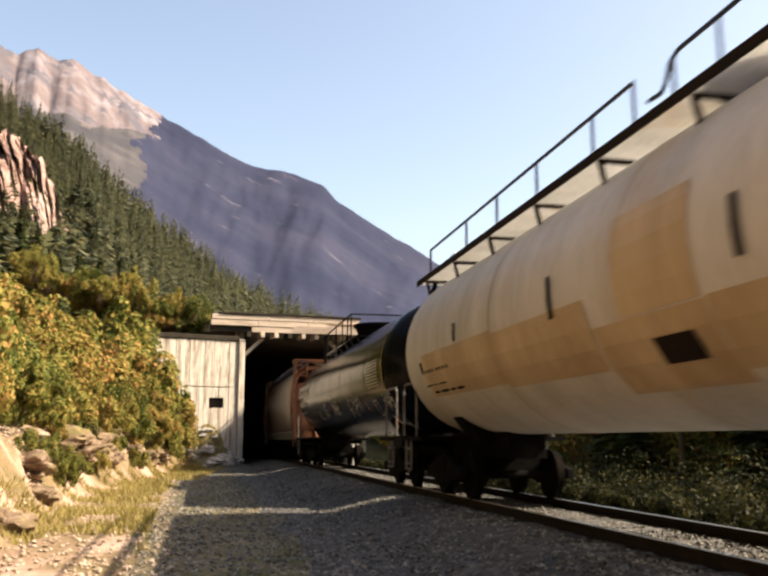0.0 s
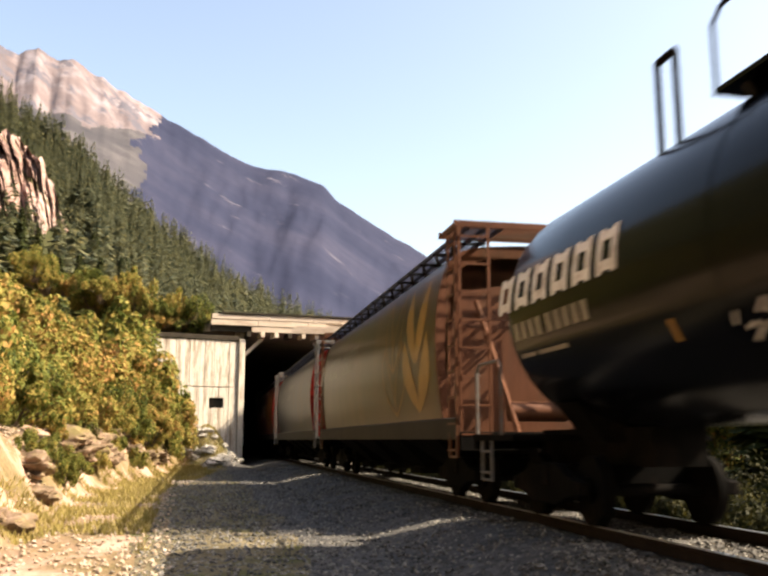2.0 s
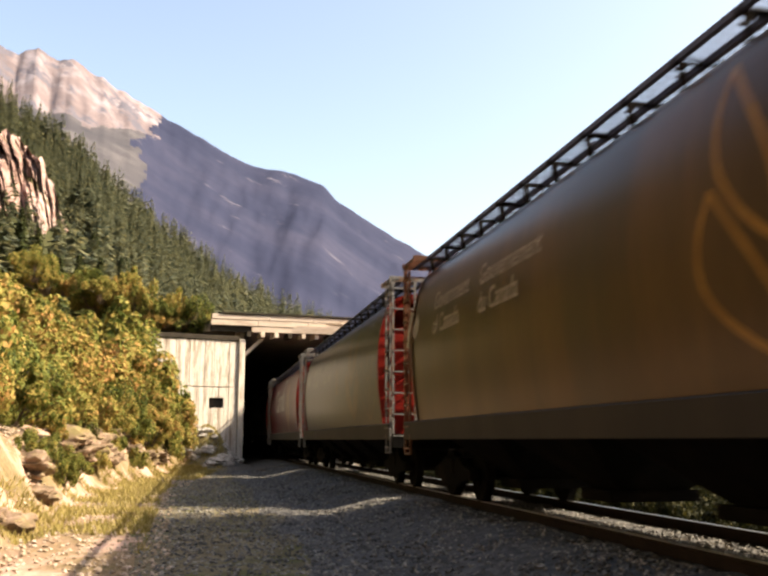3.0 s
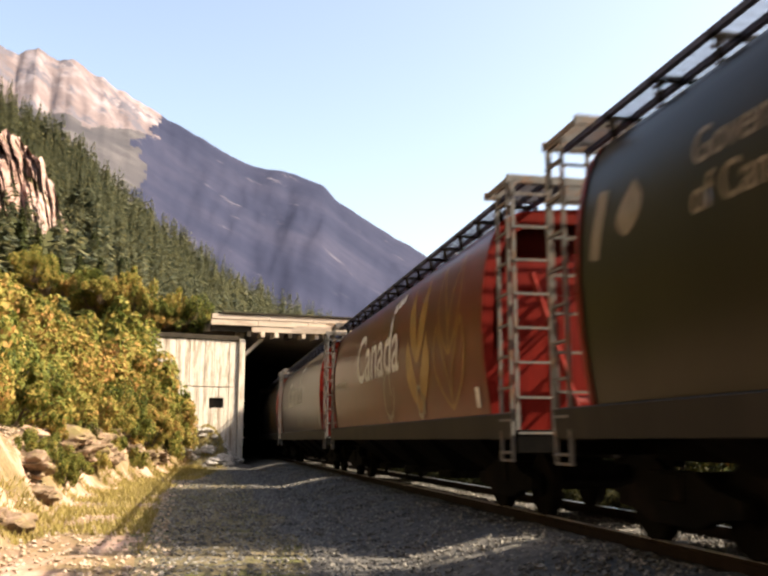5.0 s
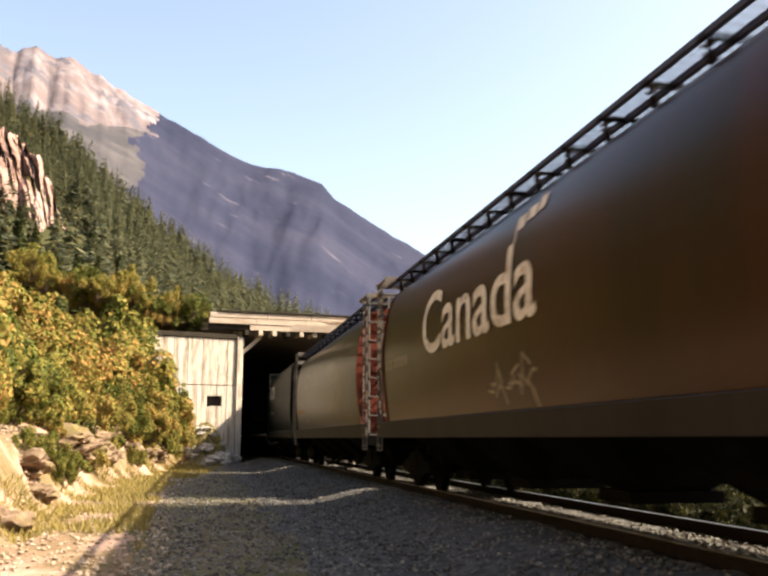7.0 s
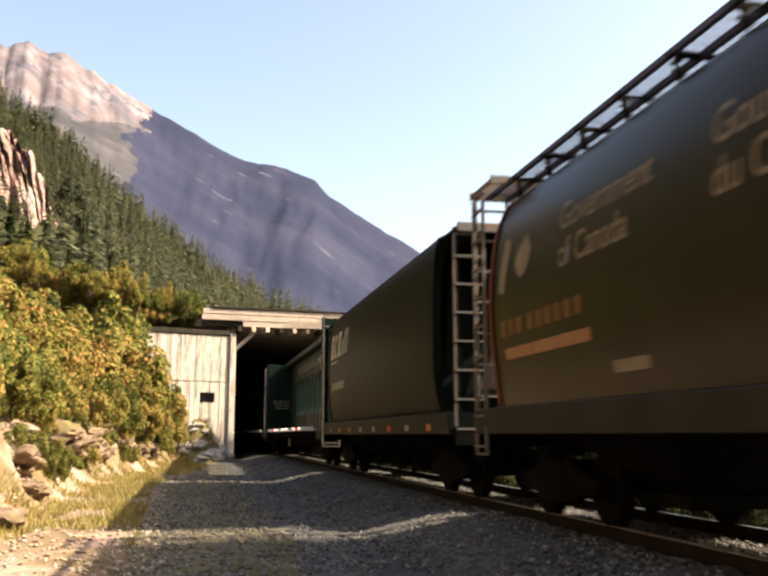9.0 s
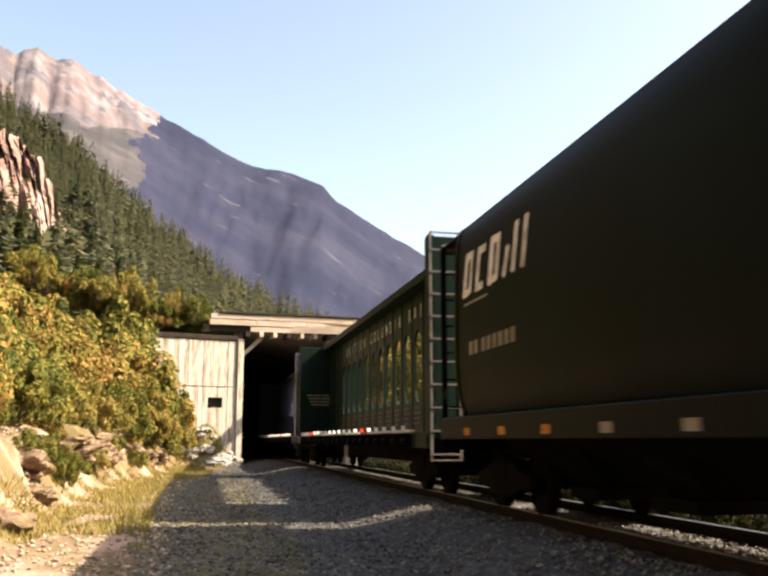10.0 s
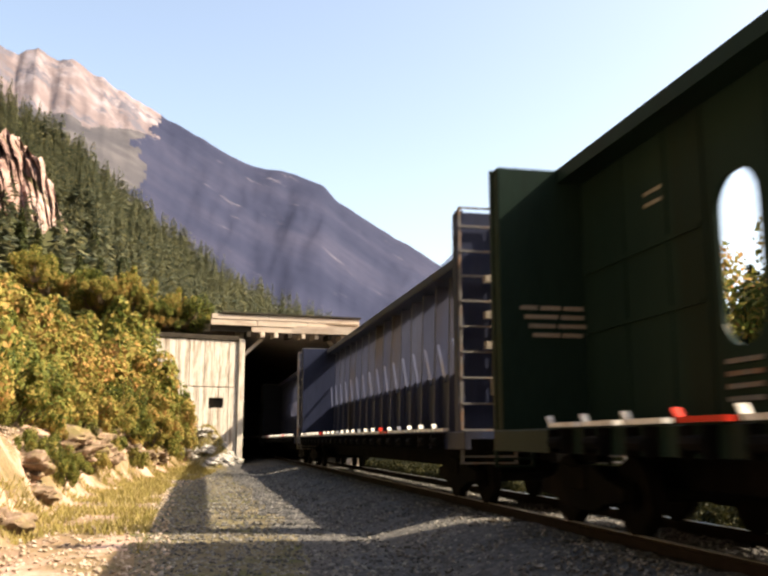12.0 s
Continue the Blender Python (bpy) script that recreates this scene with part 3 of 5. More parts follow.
def plant():
    rnd = random.Random(11)
    kinds = [make_bush(rnd, rnd.uniform(1.3, 1.9), rnd.uniform(2.3, 3.2), 6400, lab) for lab in
             ("tall autumn bush with green and yellow leaves", "rust and ochre leaved bush on the bank", "dense olive green bush with yellowing tips",
              "leafy roadside bush turning orange", "rounded bush with mixed green and gold leaves")]
    spots = []
    for y in np.arange(13.5, 52, 1.6):
        for j in range(5 if y < 30 else 8):
            x = float(toe(y)) - float(np.interp(y, (14, 30, 40), (2.2, 2.0, 1.35))) - j * 1.6 + rnd.uniform(-0.5, 0.5)
            yy = y + rnd.uniform(-0.8, 0.8)
            if x < -0.44 * yy - 3:
                continue
            spots.append((x, yy))
    for k in range(34):
        spots.append((rnd.uniform(-9, 1.5), rnd.uniform(SHED_Y + 1, SHED_Y + 26)))
    for k in range(46):
        spots.append((rnd.uniform(-11, 0.6), SHED_Y + 1.2 + rnd.random() ** 1.5 * 9))
    for k in range(14):
        spots.append((rnd.uniform(-3.2, -1.7), rnd.uniform(42, 49.5)))
    tall_spots = [(-2.4, 49.0), (-2.8, 47.5), (-3.4, 49.5), (-4.6, 48.0), (-5.6, 49.8), (-2.4, 45.5), (-4.0, 45.0), (-6.5, 47.0), (-3.0, 42.5), (-5.2, 43.0), (-2.6, 50.8), (-3.4, 50.5), (-4.2, 50.6), (-3.8, 48.9)]
    spots += tall_spots
    spots += [(-6.0 + 0.62 * q, SHED_Y + 0.9 + 0.5 * (q % 3)) for q in range(11)]
    low_spots = [(float(toe(y)) - rnd.uniform(0.5, 2.1), y) for y in np.arange(21, 47, 0.9)]
    spots += low_spots
    for k, (x, y) in enumerate(spots):
        base = kinds[k % 5]
        s = rnd.uniform(0.92, 1.28)
        if (x, y) in low_spots:
            s *= 0.42
        on_roof = y > SHED_Y + 0.8
        z = (7.5 + 0.35 * max(0, -x - 2) if on_roof else float(ground_height(x, y)) - 0.05)
        if on_roof:
            s *= rnd.uniform(0.4, 0.85)
            z += rnd.uniform(-0.4, 0.3)
        if (x, y) in tall_spots:
            s *= 1.35
        if x > float(toe(y)) - 2.9 and not on_roof:
            s *= 0.72
        elif y > 34 and not on_roof:
            s *= 1.3
        m = Matrix.Translation((x, y, z)) @ pose(0, 0, 0, 0, 0, rnd.uniform(0, 360))
        ob = base if k < 5 else copy_thing(base, m)
        ob.matrix_basis = m
        ob.scale = (s, s, s * rnd.uniform(0.9, 1.15))
    trees = [make_conifer(rnd, h, 900) for h in (9.0, 12.0, 15.0)]
    n = 0
    for k in range(400):
        a, r = rnd.uniform(-15, 7), rnd.uniform(78, 175)
        x, y = r * math.sin(radians(a)), r * math.cos(radians(a))
        if 0.5 < x < 11 or (x > -9 and y < 90):
            continue
        base = trees[n % 3]
        m = Matrix.Translation((x, y, float(ground_height(x, y)) - 0.4)) @ pose(0, 0, 0, 0, 0, rnd.uniform(0, 360))
        ob = base if n < 3 else copy_thing(base, m)
        ob.matrix_basis = m
        s = rnd.uniform(0.55, 1.0)
        ob.scale = (s, s, s)
        n += 1
        if n >= 110:
            break
    leafy = [make_tree(rnd, h) for h in (6.0, 8.0)]
    n = 0
    while n < 64:
        a, r = rnd.uniform(-15.5, -1.5), rnd.uniform(60, 150)
        x, y = r * math.sin(radians(a)), r * math.cos(radians(a))
        if x > -7:
            continue
        m = Matrix.Translation((x, y, float(ground_height(x, y)) - 0.4)) @ pose(0, 0, 0, 0, 0, rnd.uniform(0, 360))
        ob = leafy[n] if n < 2 else copy_thing(leafy[n % 2], m)
        ob.matrix_basis = m
        s = rnd.uniform(0.7, 1.1)
        ob.scale = (s * 1.2, s * 1.2, s)
        tagged(ob, "yellow-green autumn tree on the wooded slope", "", "leafy trees on the slope")
        n += 1
    # the wood beyond, uncounted
    pts, faces = [], []
    for k in range(3300):
        a, r = rnd.uniform(-17, 22), 112 + 328 * rnd.random() ** 0.75
        x, y = r * math.sin(radians(a)), r * math.cos(radians(a))
        if (-17 < a < -7.4 and 152 < r < 238) or (r < 150 and a > -3):
            continue
        if noise.noise(Vector((x * 0.02, y * 0.02, 0))) < -0.45:
            continue
        h = rnd.uniform(8, 19)
        p, f = spruce_crown(rnd, h, 110, x, y, float(ground_height(x, y)) - 0.5, rnd.choice((0.12, 0.15, 0.17, 0.30)))
        i = len(pts)
        pts += p
        faces += [tuple(q + i for q in g) for g in f]
    tagged(new("far_wood", data_mesh("far_wood", pts, faces, FOREST)), "mixed dark and yellow-green wood covering the spur", "wood", kind="stuff")
    # trees and scrub beyond the line, seen under and through the train
    tall = [make_tree(rnd, h) for h in (9.0, 11.0, 12.5)]
    low = make_conifer(rnd, 11.0, 1000)
    for k in range(118):
        y = 18 + k * 0.9 + rnd.uniform(-0.8, 0.8)
        x = 24.5 + rnd.uniform(0, 14)
        m = Matrix.Translation((x, y, float(ground_height(x, y)) - 0.3)) @ pose(0, 0, 0, 0, 0, rnd.uniform(0, 360))
        base = (tall[0], low, tall[1], tall[2])[k % 4]
        ob = base if k < 4 else copy_thing(base, m)
        ob.matrix_basis = m
        s = rnd.uniform(0.93, 1.22) * (1 + 0.2 * k / 118)
        ob.scale = (s, s, s)
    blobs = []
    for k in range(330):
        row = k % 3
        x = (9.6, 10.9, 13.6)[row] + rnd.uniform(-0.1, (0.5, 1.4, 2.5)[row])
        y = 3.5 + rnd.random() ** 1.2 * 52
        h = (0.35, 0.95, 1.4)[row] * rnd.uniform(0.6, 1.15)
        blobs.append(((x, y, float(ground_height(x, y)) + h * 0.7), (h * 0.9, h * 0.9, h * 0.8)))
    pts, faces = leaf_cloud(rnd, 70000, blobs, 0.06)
    tagged(new("scrub", data_mesh("scrub", pts, faces, SHADE_LEAF)), "low scrub beyond the track, leaves coloured dark for shade", "scrub", kind="stuff")


def make_tree(rnd, h):
    tree = tagged(new("broadleaf_tree"), "yellow-green autumn tree beyond the railway", "tree", group="trees beyond the line")
    bm = fresh()
    rod(bm, (0, 0, -0.5), (0.1, 0, h * 0.45), 0.16, 8, 0.09)
    rod(bm, (0.1, 0, h * 0.45), (0.0, 0.1, h * 0.92), 0.09, 8, 0.02)
    blobs = []
    for k in range(14):
        a, u = rnd.uniform(0, math.tau), rnd.uniform(0.12, 0.95)
        d = h * 0.30 * math.sin(math.pi * min(1, u * 0.85 + 0.12)) * rnd.uniform(0.3, 1)
        c = (d * math.cos(a), d * math.sin(a), h * u)
        rod(bm, (0.05, 0, h * u * 0.8), c, 0.035, 5, 0.01)
        q = h * rnd.uniform(0.085, 0.14)
        blobs.append((c, (q, q, q * 1.1)))
    part("trunk", bm, BARK, tree)
    pts, faces = leaf_cloud(rnd, 4200, blobs, 0.17)
    part("crown", data_mesh("crown", pts, faces, LEAF), LEAF, tree)
    return tree


plant()


def scatter():
    rnd = random.Random(5)
    shape = [Vector((math.cos(k * math.tau / 5) * (0.8 + 0.4 * (k % 2)), math.sin(k * math.tau / 5), 0)) for k in range(5)]

    def stones(name, spots, mat, label, lo, hi):
        pts, faces = [], []
        for x, y, z in spots:
            s = rnd.uniform(lo, hi)
            a = rnd.uniform(0, math.tau)
            i = len(pts)
            tilt = Euler((rnd.uniform(-0.5, 0.5), rnd.uniform(-0.5, 0.5), a)).to_matrix()
            for q in shape:
                pts.append(Vector((x, y, z)) + tilt @ (q * s * rnd.uniform(0.7, 1.2)))
            pts.append(Vector((x, y, z)) + tilt @ Vector((rnd.uniform(-0.3, 0.3) * s, 0, s * rnd.uniform(0.5, 0.9))))
            pts.append(Vector((x, y, z)) + tilt @ Vector((0, 0, -s * 0.7)))
            for k in range(5):
                faces += [(i + k, i + (k + 1) % 5, i + 5), (i + (k + 1) % 5, i + k, i + 6)]
        tagged(new(name, data_mesh(name, pts, faces, mat)), label, "stones", kind="stuff")

    def bed_z(x):
        return float(np.interp(x - TRACK_X, (-3.1, -2.75, -1.75, -1.3, 1.3, 1.75, 2.9), (-0.45, -0.42, -0.20, -0.15, -0.15, -0.20, -0.42)))

    spots = []
    for k in range(32000):
        y = 5 + 40 * rnd.random() ** 1.7
        x = rnd.uniform(-1.2, 8.6)
        if abs(abs(x - TRACK_X) - 0.755) < 0.12 or x < -1.0 + rnd.random() * 0.6:
            continue
        spots.append((x, y, bed_z(x) + 0.005))
    stones("gravel_stones", spots, STONE, "loose grey ballast stones", 0.014, 0.042)
    spots = []
    for k in range(5000):
        y = 5 + 32 * rnd.random() ** 1.5
        x = float(toe(y)) + rnd.uniform(-2.2, 2.2)
        spots.append((x, y, float(ground_height(x, y)) + 0.01))
    stones("verge_stones", spots, STONE_WARM, "pale pinkish stones strewn on the verge", 0.015, 0.055)
    # grass
    pts, faces = [], []
    for k in range(26000):
        y = 7 + 45 * rnd.random() ** 1.2
        x = float(toe(y)) + rnd.uniform(-0.7, 1.9)
        if noise.noise(Vector((x * 0.8, y * 0.4, 9))) < -0.12 + (0.5 if y < 14 else 0):
            continue
        z = float(ground_height(x, y))
        h, a = rnd.uniform(0.05, 0.19), rnd.uniform(0, math.tau)
        w = 0.012 + 0.006 * (y / 15)
        i = len(pts)
        pts += [(x - w * math.cos(a), y - w * math.sin(a), z - 0.02), (x + w * math.cos(a), y + w * math.sin(a), z - 0.02),
                (x + rnd.uniform(-0.12, 0.12), y + rnd.uniform(-0.12, 0.12), z + h)]
        faces.append((i, i + 1, i + 2))
    tagged(new("grass", data_mesh("grass", pts, faces, GRASS)), "dry yellow-green grass on the verge", "grass", kind="stuff")
    # boulders along the foot of the bank
    for k in range(53):
        y = 15 + k * 1.7 + rnd.uniform(-0.8, 0.8)
        x = float(toe(y)) - 1.0 + rnd.uniform(-0.9, 0.6)
        s = rnd.uniform(0.16, 0.48)
        if k >= 17:
            x, y, s = rnd.uniform(-0.5, 1.9), rnd.uniform(48.5, 51), rnd.uniform(0.25, 0.5)
        if k >= 37:
            x, y, s = rnd.uniform(-0.9, 1.8), rnd.uniform(49.3, 50.9), rnd.uniform(0.14, 0.36)
        elif k >= 27:
            y = rnd.uniform(24, 40)
            x, s = float(toe(y)) - rnd.uniform(0.9, 2.2), rnd.uniform(0.4, 0.75)
        if k == 0:
            x, y, s = -3.05, 15.0, 0.36
        if k >= 51:
            x, y, s = ((-3.7, 29.5, 0.6), (-2.2, 41.0, 0.62))[k - 51]
        bm = fresh()
        bmesh.ops.create_icosphere(bm, subdivisions=4, radius=1)
        for v in bm.verts:
            q = v.co.copy() * 1.2 + Vector((k * 3.1, 0, 0))
            v.co *= 1 + 0.5 * noise.noise(q) + 0.28 * noise.noise(q * 2.3) + 0.16 * noise.noise(q * 5) + 0.08 * noise.noise(q * 11)
            v.co.z *= 0.62
        bmesh.ops.scale(bm, vec=(s * 1.2, s * 1.3, s), verts=bm.verts[:])
        ob = tagged(new("boulder", mesh_of("boulder", bm, PALE_ROCK if 17 <= k < 27 or 37 <= k < 51 else BOULDER, smooth=True)), "pale weathered boulder at the foot of the bank", "boulder", group="boulders")
        ob.location = (x, y, float(ground_height(x, y)) - s * 0.28)
        ob.rotation_euler = (0, 0, rnd.uniform(0, 6))


scatter()


# ---- the train: cars stand with their leading coupler at y = 0, rail top at z = 0 ----
def make_shared():
    """Meshes that every freight car shares."""
    out = {}
    bm = fresh()
    rod(bm, (-1.02, 0, 0), (1.02, 0, 0), 0.075, 10)
    for s in (-1, 1):
        rod(bm, (s * 0.70, 0, 0), (s * 0.82, 0, 0), 0.42, 28)
        rod(bm, (s * 0.68, 0, 0), (s * 0.71, 0, 0), 0.45, 28)
        rod(bm, (s * 0.815, 0, 0), (s * 0.86, 0, 0), 0.17, 14)
        for k in range(3):
            a = k * math.tau / 3
            rod(bm, (s * 1.0, 0.06 * math.cos(a), 0.06 * math.sin(a)), (s * 1.05, 0.06 * math.cos(a), 0.06 * math.sin(a)), 0.02, 6)
    out["wheelset"] = mesh_of("wheelset", bm, STEEL_DARK, smooth=True)
    bm = fresh()
    prof = [(-1.15, 0.36), (-1.15, 0.52), (-0.75, 0.58), (-0.42, 0.74), (0.42, 0.74), (0.75, 0.58), (1.15, 0.52), (1.15, 0.36), (0.72, 0.34), (0.4, 0.22), (-0.4, 0.22), (-0.72, 0.34)]
    loft(bm, [[(x, y, z) for y, z in prof] for x in (-0.07, 0.07)])
    out["side_frame"] = mesh_of("side_frame", bm, STEEL_DARK, bevel=0.012)
    bm = fresh()
    for k in (-0.16, 0.0, 0.16):
        rod(bm, (0, k, 0.26), (0, k, 0.6), 0.06, 10)
    out["spring"] = mesh_of("spring", bm, STEEL_DARK)
    bm = fresh()
    box(bm, -1.1, 1.1, -0.2, 0.2, 0.45, 0.72)
    rod(bm, (0, 0, 0.7), (0, 0, 0.9), 0.2, 12)
    out["bolster"] = mesh_of("bolster", bm, STEEL_DARK, bevel=0.015)
    bm = fresh()
    box(bm, -0.1, 0.1, 0.05, 0.75, 0.72, 0.94)
    box(bm, -0.16, 0.16, -0.08, 0.2, 0.68, 0.98)
    out["coupler"] = mesh_of("coupler", bm, STEEL_DARK, bevel=0.02)
    return out


SHARED = make_shared()
TRAIN, WHEELS = [], []


def begin_car(name, start, length, label, category="freight car"):
    car = tagged(new(name), label, category, group="cars of the freight train")
    TRAIN.append((car, start))
    return car


def add_truck(car, y):
    truck = part("truck", SHARED["bolster"], None, car, "black cast steel two-axle truck", (0, y, 0))
    for s in (-1, 1):
        part("side_frame", SHARED["side_frame"], None, truck, "", (s * 1.0, 0, 0))
        part("spring_group", SHARED["spring"], None, truck, "", (s * 1.0, 0, 0))
    for s in (-1, 1):
        w = part("wheelset", SHARED["wheelset"], None, truck, "", (0, s * 0.88, 0.42))
        WHEELS.append(w)


def add_couplers(car, length, lead=0.0):
    part("coupler", SHARED["coupler"], None, car, "knuckle coupler", (0, lead, 0))
    c = part("coupler", SHARED["coupler"], None, car, "knuckle coupler", (0, length, 0))
    c.rotation_euler = (0, 0, math.pi)
    for y, s in ((lead + 0.25, 1), (length - 0.25, -1)):
        bm = fresh()
        pts = [(0.35, y, 0.78), (0.38, y - s * 0.12, 0.6), (0.3, y - s * 0.2, 0.45), (0.12, y - s * 0.26, 0.40), (0.0, y - s * 0.28, 0.46)]
        for a, b in zip(pts, pts[1:]):
            rod(bm, a, b, 0.025, 6)
        part("air_hose", bm, STEEL_DARK, car)


def add_ladder(car, x, y, z0, z1, width=0.5, step=0.42, mat=None, along="x", label="steel end ladder"):
    """Two stiles with single rungs; along x it stands across the car, along y on its flank."""
    mat = mat or GREY_METAL
    bm = fresh()
    w, t = width / 2, 0.023
    turn = Matrix.Identity(4) if along == "x" else Matrix.Rotation(math.pi / 2, 4, "Z")
    rings = []
    for d in (-0.02, 0.02):
        for p, q in ((w + t, 0.0), (w - t, 0.03)):
            rings.append([bm.verts.new(turn @ Vector((x, d, z))) for x, z in ((-p, z0 + q), (p, z0 + q), (p, z1 - q), (-p, z1 - q))])
    for a, b in ((0, 1), (3, 2), (2, 0), (1, 3)):
        for k in range(4):
            bm.faces.new((rings[a][k], rings[a][(k + 1) % 4], rings[b][(k + 1) % 4], rings[b][k]))
    ladder = part("ladder", bm, mat, car, label, (x, y, 0))
    z = z0 + 0.12
    while z < z1 - 0.05:
        r = part("rung", rung_mesh(mat), mat, ladder, "", (0, -0.02, z) if along == "x" else (-0.02, 0, z))
        r.scale = (width / 0.6, 1, 1)
        if along == "y":
            r.rotation_euler = (0, 0, math.pi / 2)
        z += step
    return ladder


RUNGS = {}


def rung_mesh(mat):
    if mat.name not in RUNGS:
        bm = fresh()
        box(bm, -0.30, 0.30, -0.018, 0.018, -0.016, 0.016)
        RUNGS[mat.name] = mesh_of("rung", bm, mat)
    return RUNGS[mat.name]


# Side profile of the cylindrical hopper: half width by height.
HOP_Z = (1.05, 1.35, 1.75, 2.2, 2.7, 3.15, 3.55, 3.85, 4.05, 4.2, 4.32, 4.40, 4.45)
HOP_X = (1.40, 1.47, 1.53, 1.58, 1.60, 1.58, 1.525, 1.45, 1.37, 1.27, 1.08, 0.75, 0.0)


SLAB_Z = (1.05, 1.3, 1.7, 2.2, 3.0, 3.8, 4.2, 4.42, 4.55, 4.62)
SLAB_X = (1.22, 1.36, 1.47, 1.52, 1.52, 1.50, 1.47, 1.40, 1.15, 0.0)


def slab_x(z):
    """Half width of the slab-sided hopper."""
    return float(np.interp(z, SLAB_Z, SLAB_X))


def hop_x(z):
    """Smooth half width of the hopper body at height z."""
    return float(np.interp(z, HOP_Z, HOP_X))


def hopper_ring(y, sx=1.0, slab=False):
    if slab:
        left = [(-slab_x(z) * sx, y, z) for z in (1.05, 1.15, 1.3, 1.5, 1.7, 1.95, 2.2, 2.6, 3.0, 3.4, 3.8, 4.0, 4.2, 4.32, 4.42, 4.5, 4.55, 4.58, 4.60, 4.61)]
        return left + [(0, y, 4.62)] + [(-x, y, z) for x, y, z in reversed(left)]
    zs = [1.05, 1.2, 1.4, 1.6, 1.8, 2.0, 2.2, 2.45, 2.7, 2.95, 3.15, 3.35, 3.55, 3.7, 3.85, 3.95, 4.05, 4.13, 4.2, 4.26, 4.32, 4.36, 4.40]
    left = [(-hop_x(z) * sx, y, z) for z in zs]
    return left + [(0, y, 4.45)] + [(-x, y, z) for x, y, z in reversed(left)]


def on_flank(name, bm, mat, car, label, surface, gap=0.007, cut=0.22):
    """Lays a flat drawing (x across the car's flank from far to near, y up) on the curved near side."""
    ys = [v.co.y for v in bm.verts]
    k = math.floor(min(ys) / cut) * cut
    while k < max(ys):
        bmesh.ops.bisect_plane(bm, geom=bm.verts[:] + bm.edges[:] + bm.faces[:], plane_co=(0, k, 0), plane_no=(0, 1, 0))
        k += cut
    for v in bm.verts:
        u, z = v.co.x, v.co.y
        v.co = (-(surface(z) + gap), -u, z)
    ob = part(name, bm, mat, car, label)
    if name in ("marking", "graffiti", "data_panel", "flag_mark", "wheat_line", "wheat_outline"):
        tagged(ob, kind="stuff")
    return ob


def lettering(text, size, u, z, shear=0.0, squeeze=1.0, space=1.0, fit=0.0):
    """A word in the built-in font as a flat bmesh, from u (far end) at height z."""
    c = bpy.data.curves.new("text", "FONT")
    c.body, c.size, c.shear, c.space_character, c.offset = text, size, shear, space, 0.012 * size
    ob = bpy.data.objects.new("text", c)
    scene.collection.objects.link(ob)
    bpy.context.view_layer.update()
    me = bpy.data.meshes.new_from_object(ob.evaluated_get(bpy.context.evaluated_depsgraph_get()))
    bpy.data.objects.remove(ob)
    bm = fresh()
    bm.from_mesh(me)
    bpy.data.meshes.remove(me)
    if fit:
        squeeze = fit / max(v.co.x for v in bm.verts)
    for v in bm.verts:
        v.co = (u + v.co.x * squeeze, z + v.co.y, 0)
    return bm


def flat_box(bm, u0, u1, z0, z1):
    bm.faces.new([bm.verts.new((u, z, 0)) for u, z in ((u0, z0), (u1, z0), (u1, z1), (u0, z1))])


def bars(bm, u, z, widths, h, gap):
    for w in widths:
        flat_box(bm, u, u + w, z, z + h)
        u += w + gap


def grain(bm, u, z, w, h, lean, bulge):
    """One pointed grain of a stylised ear of wheat."""
    n = 12
    mid = [(u + lean * k / n, z + h * k / n, w * 0.5 * math.sin(math.pi * (k / n) ** bulge)) for k in range(n + 1)]
    left = [bm.verts.new((a - q, b, 0)) for a, b, q in mid[1:-1]]
    right = [bm.verts.new((a + q, b, 0)) for a, b, q in mid[1:-1]]
    for k in range(n - 2):
        bm.faces.new((left[k], right[k], right[k + 1], left[k + 1]))
    foot, tip = bm.verts.new((*mid[0][:2], 0)), bm.verts.new((*mid[-1][:2], 0))
    bm.faces.new((foot, right[0], left[0])), bm.faces.new((left[-1], right[-1], tip))


def blade(u, z, s, foot, tip, bow, w, n=14):
    """One pointed grain of an ear: its two edges from foot to tip, bowed outwards to side s."""
    (a0, b0), (a1, b1) = foot, tip
    left, right = [], []
    for k in range(n + 1):
        q = k / n
        a, b = a0 + (a1 - a0) * q + bow * math.sin(math.pi * q), b0 + (b1 - b0) * q
        h = 0.5 * w * math.sin(math.pi * q ** 0.85)
        left.append((u + s * (a - h), z + b))
        right.append((u + s * (a + h), z + b))
    return left, right


EAR = (((0.05, 0.95), (0.66, 2.5), 0.10, 0.62), ((0.02, 0.05), (0.86, 1.5), 0.22, 0.78))


def stroke(bm, line, t):
    """A painted line of width t through the given points."""
    for (u0, z0), (u1, z1) in zip(line, line[1:]):
        d = Vector((u1 - u0, z1 - z0)).normalized()
        e = Vector((-d.y, d.x)) * t * 0.5
        d = d * t * 0.2
        bm.faces.new([bm.verts.new((u, z, 0)) for u, z in ((u0 - e.x - d.x, z0 - e.y - d.y), (u0 + e.x - d.x, z0 + e.y - d.y),
                                                           (u1 + e.x + d.x, z1 + e.y + d.y), (u1 - e.x + d.x, z1 - e.y + d.y))])


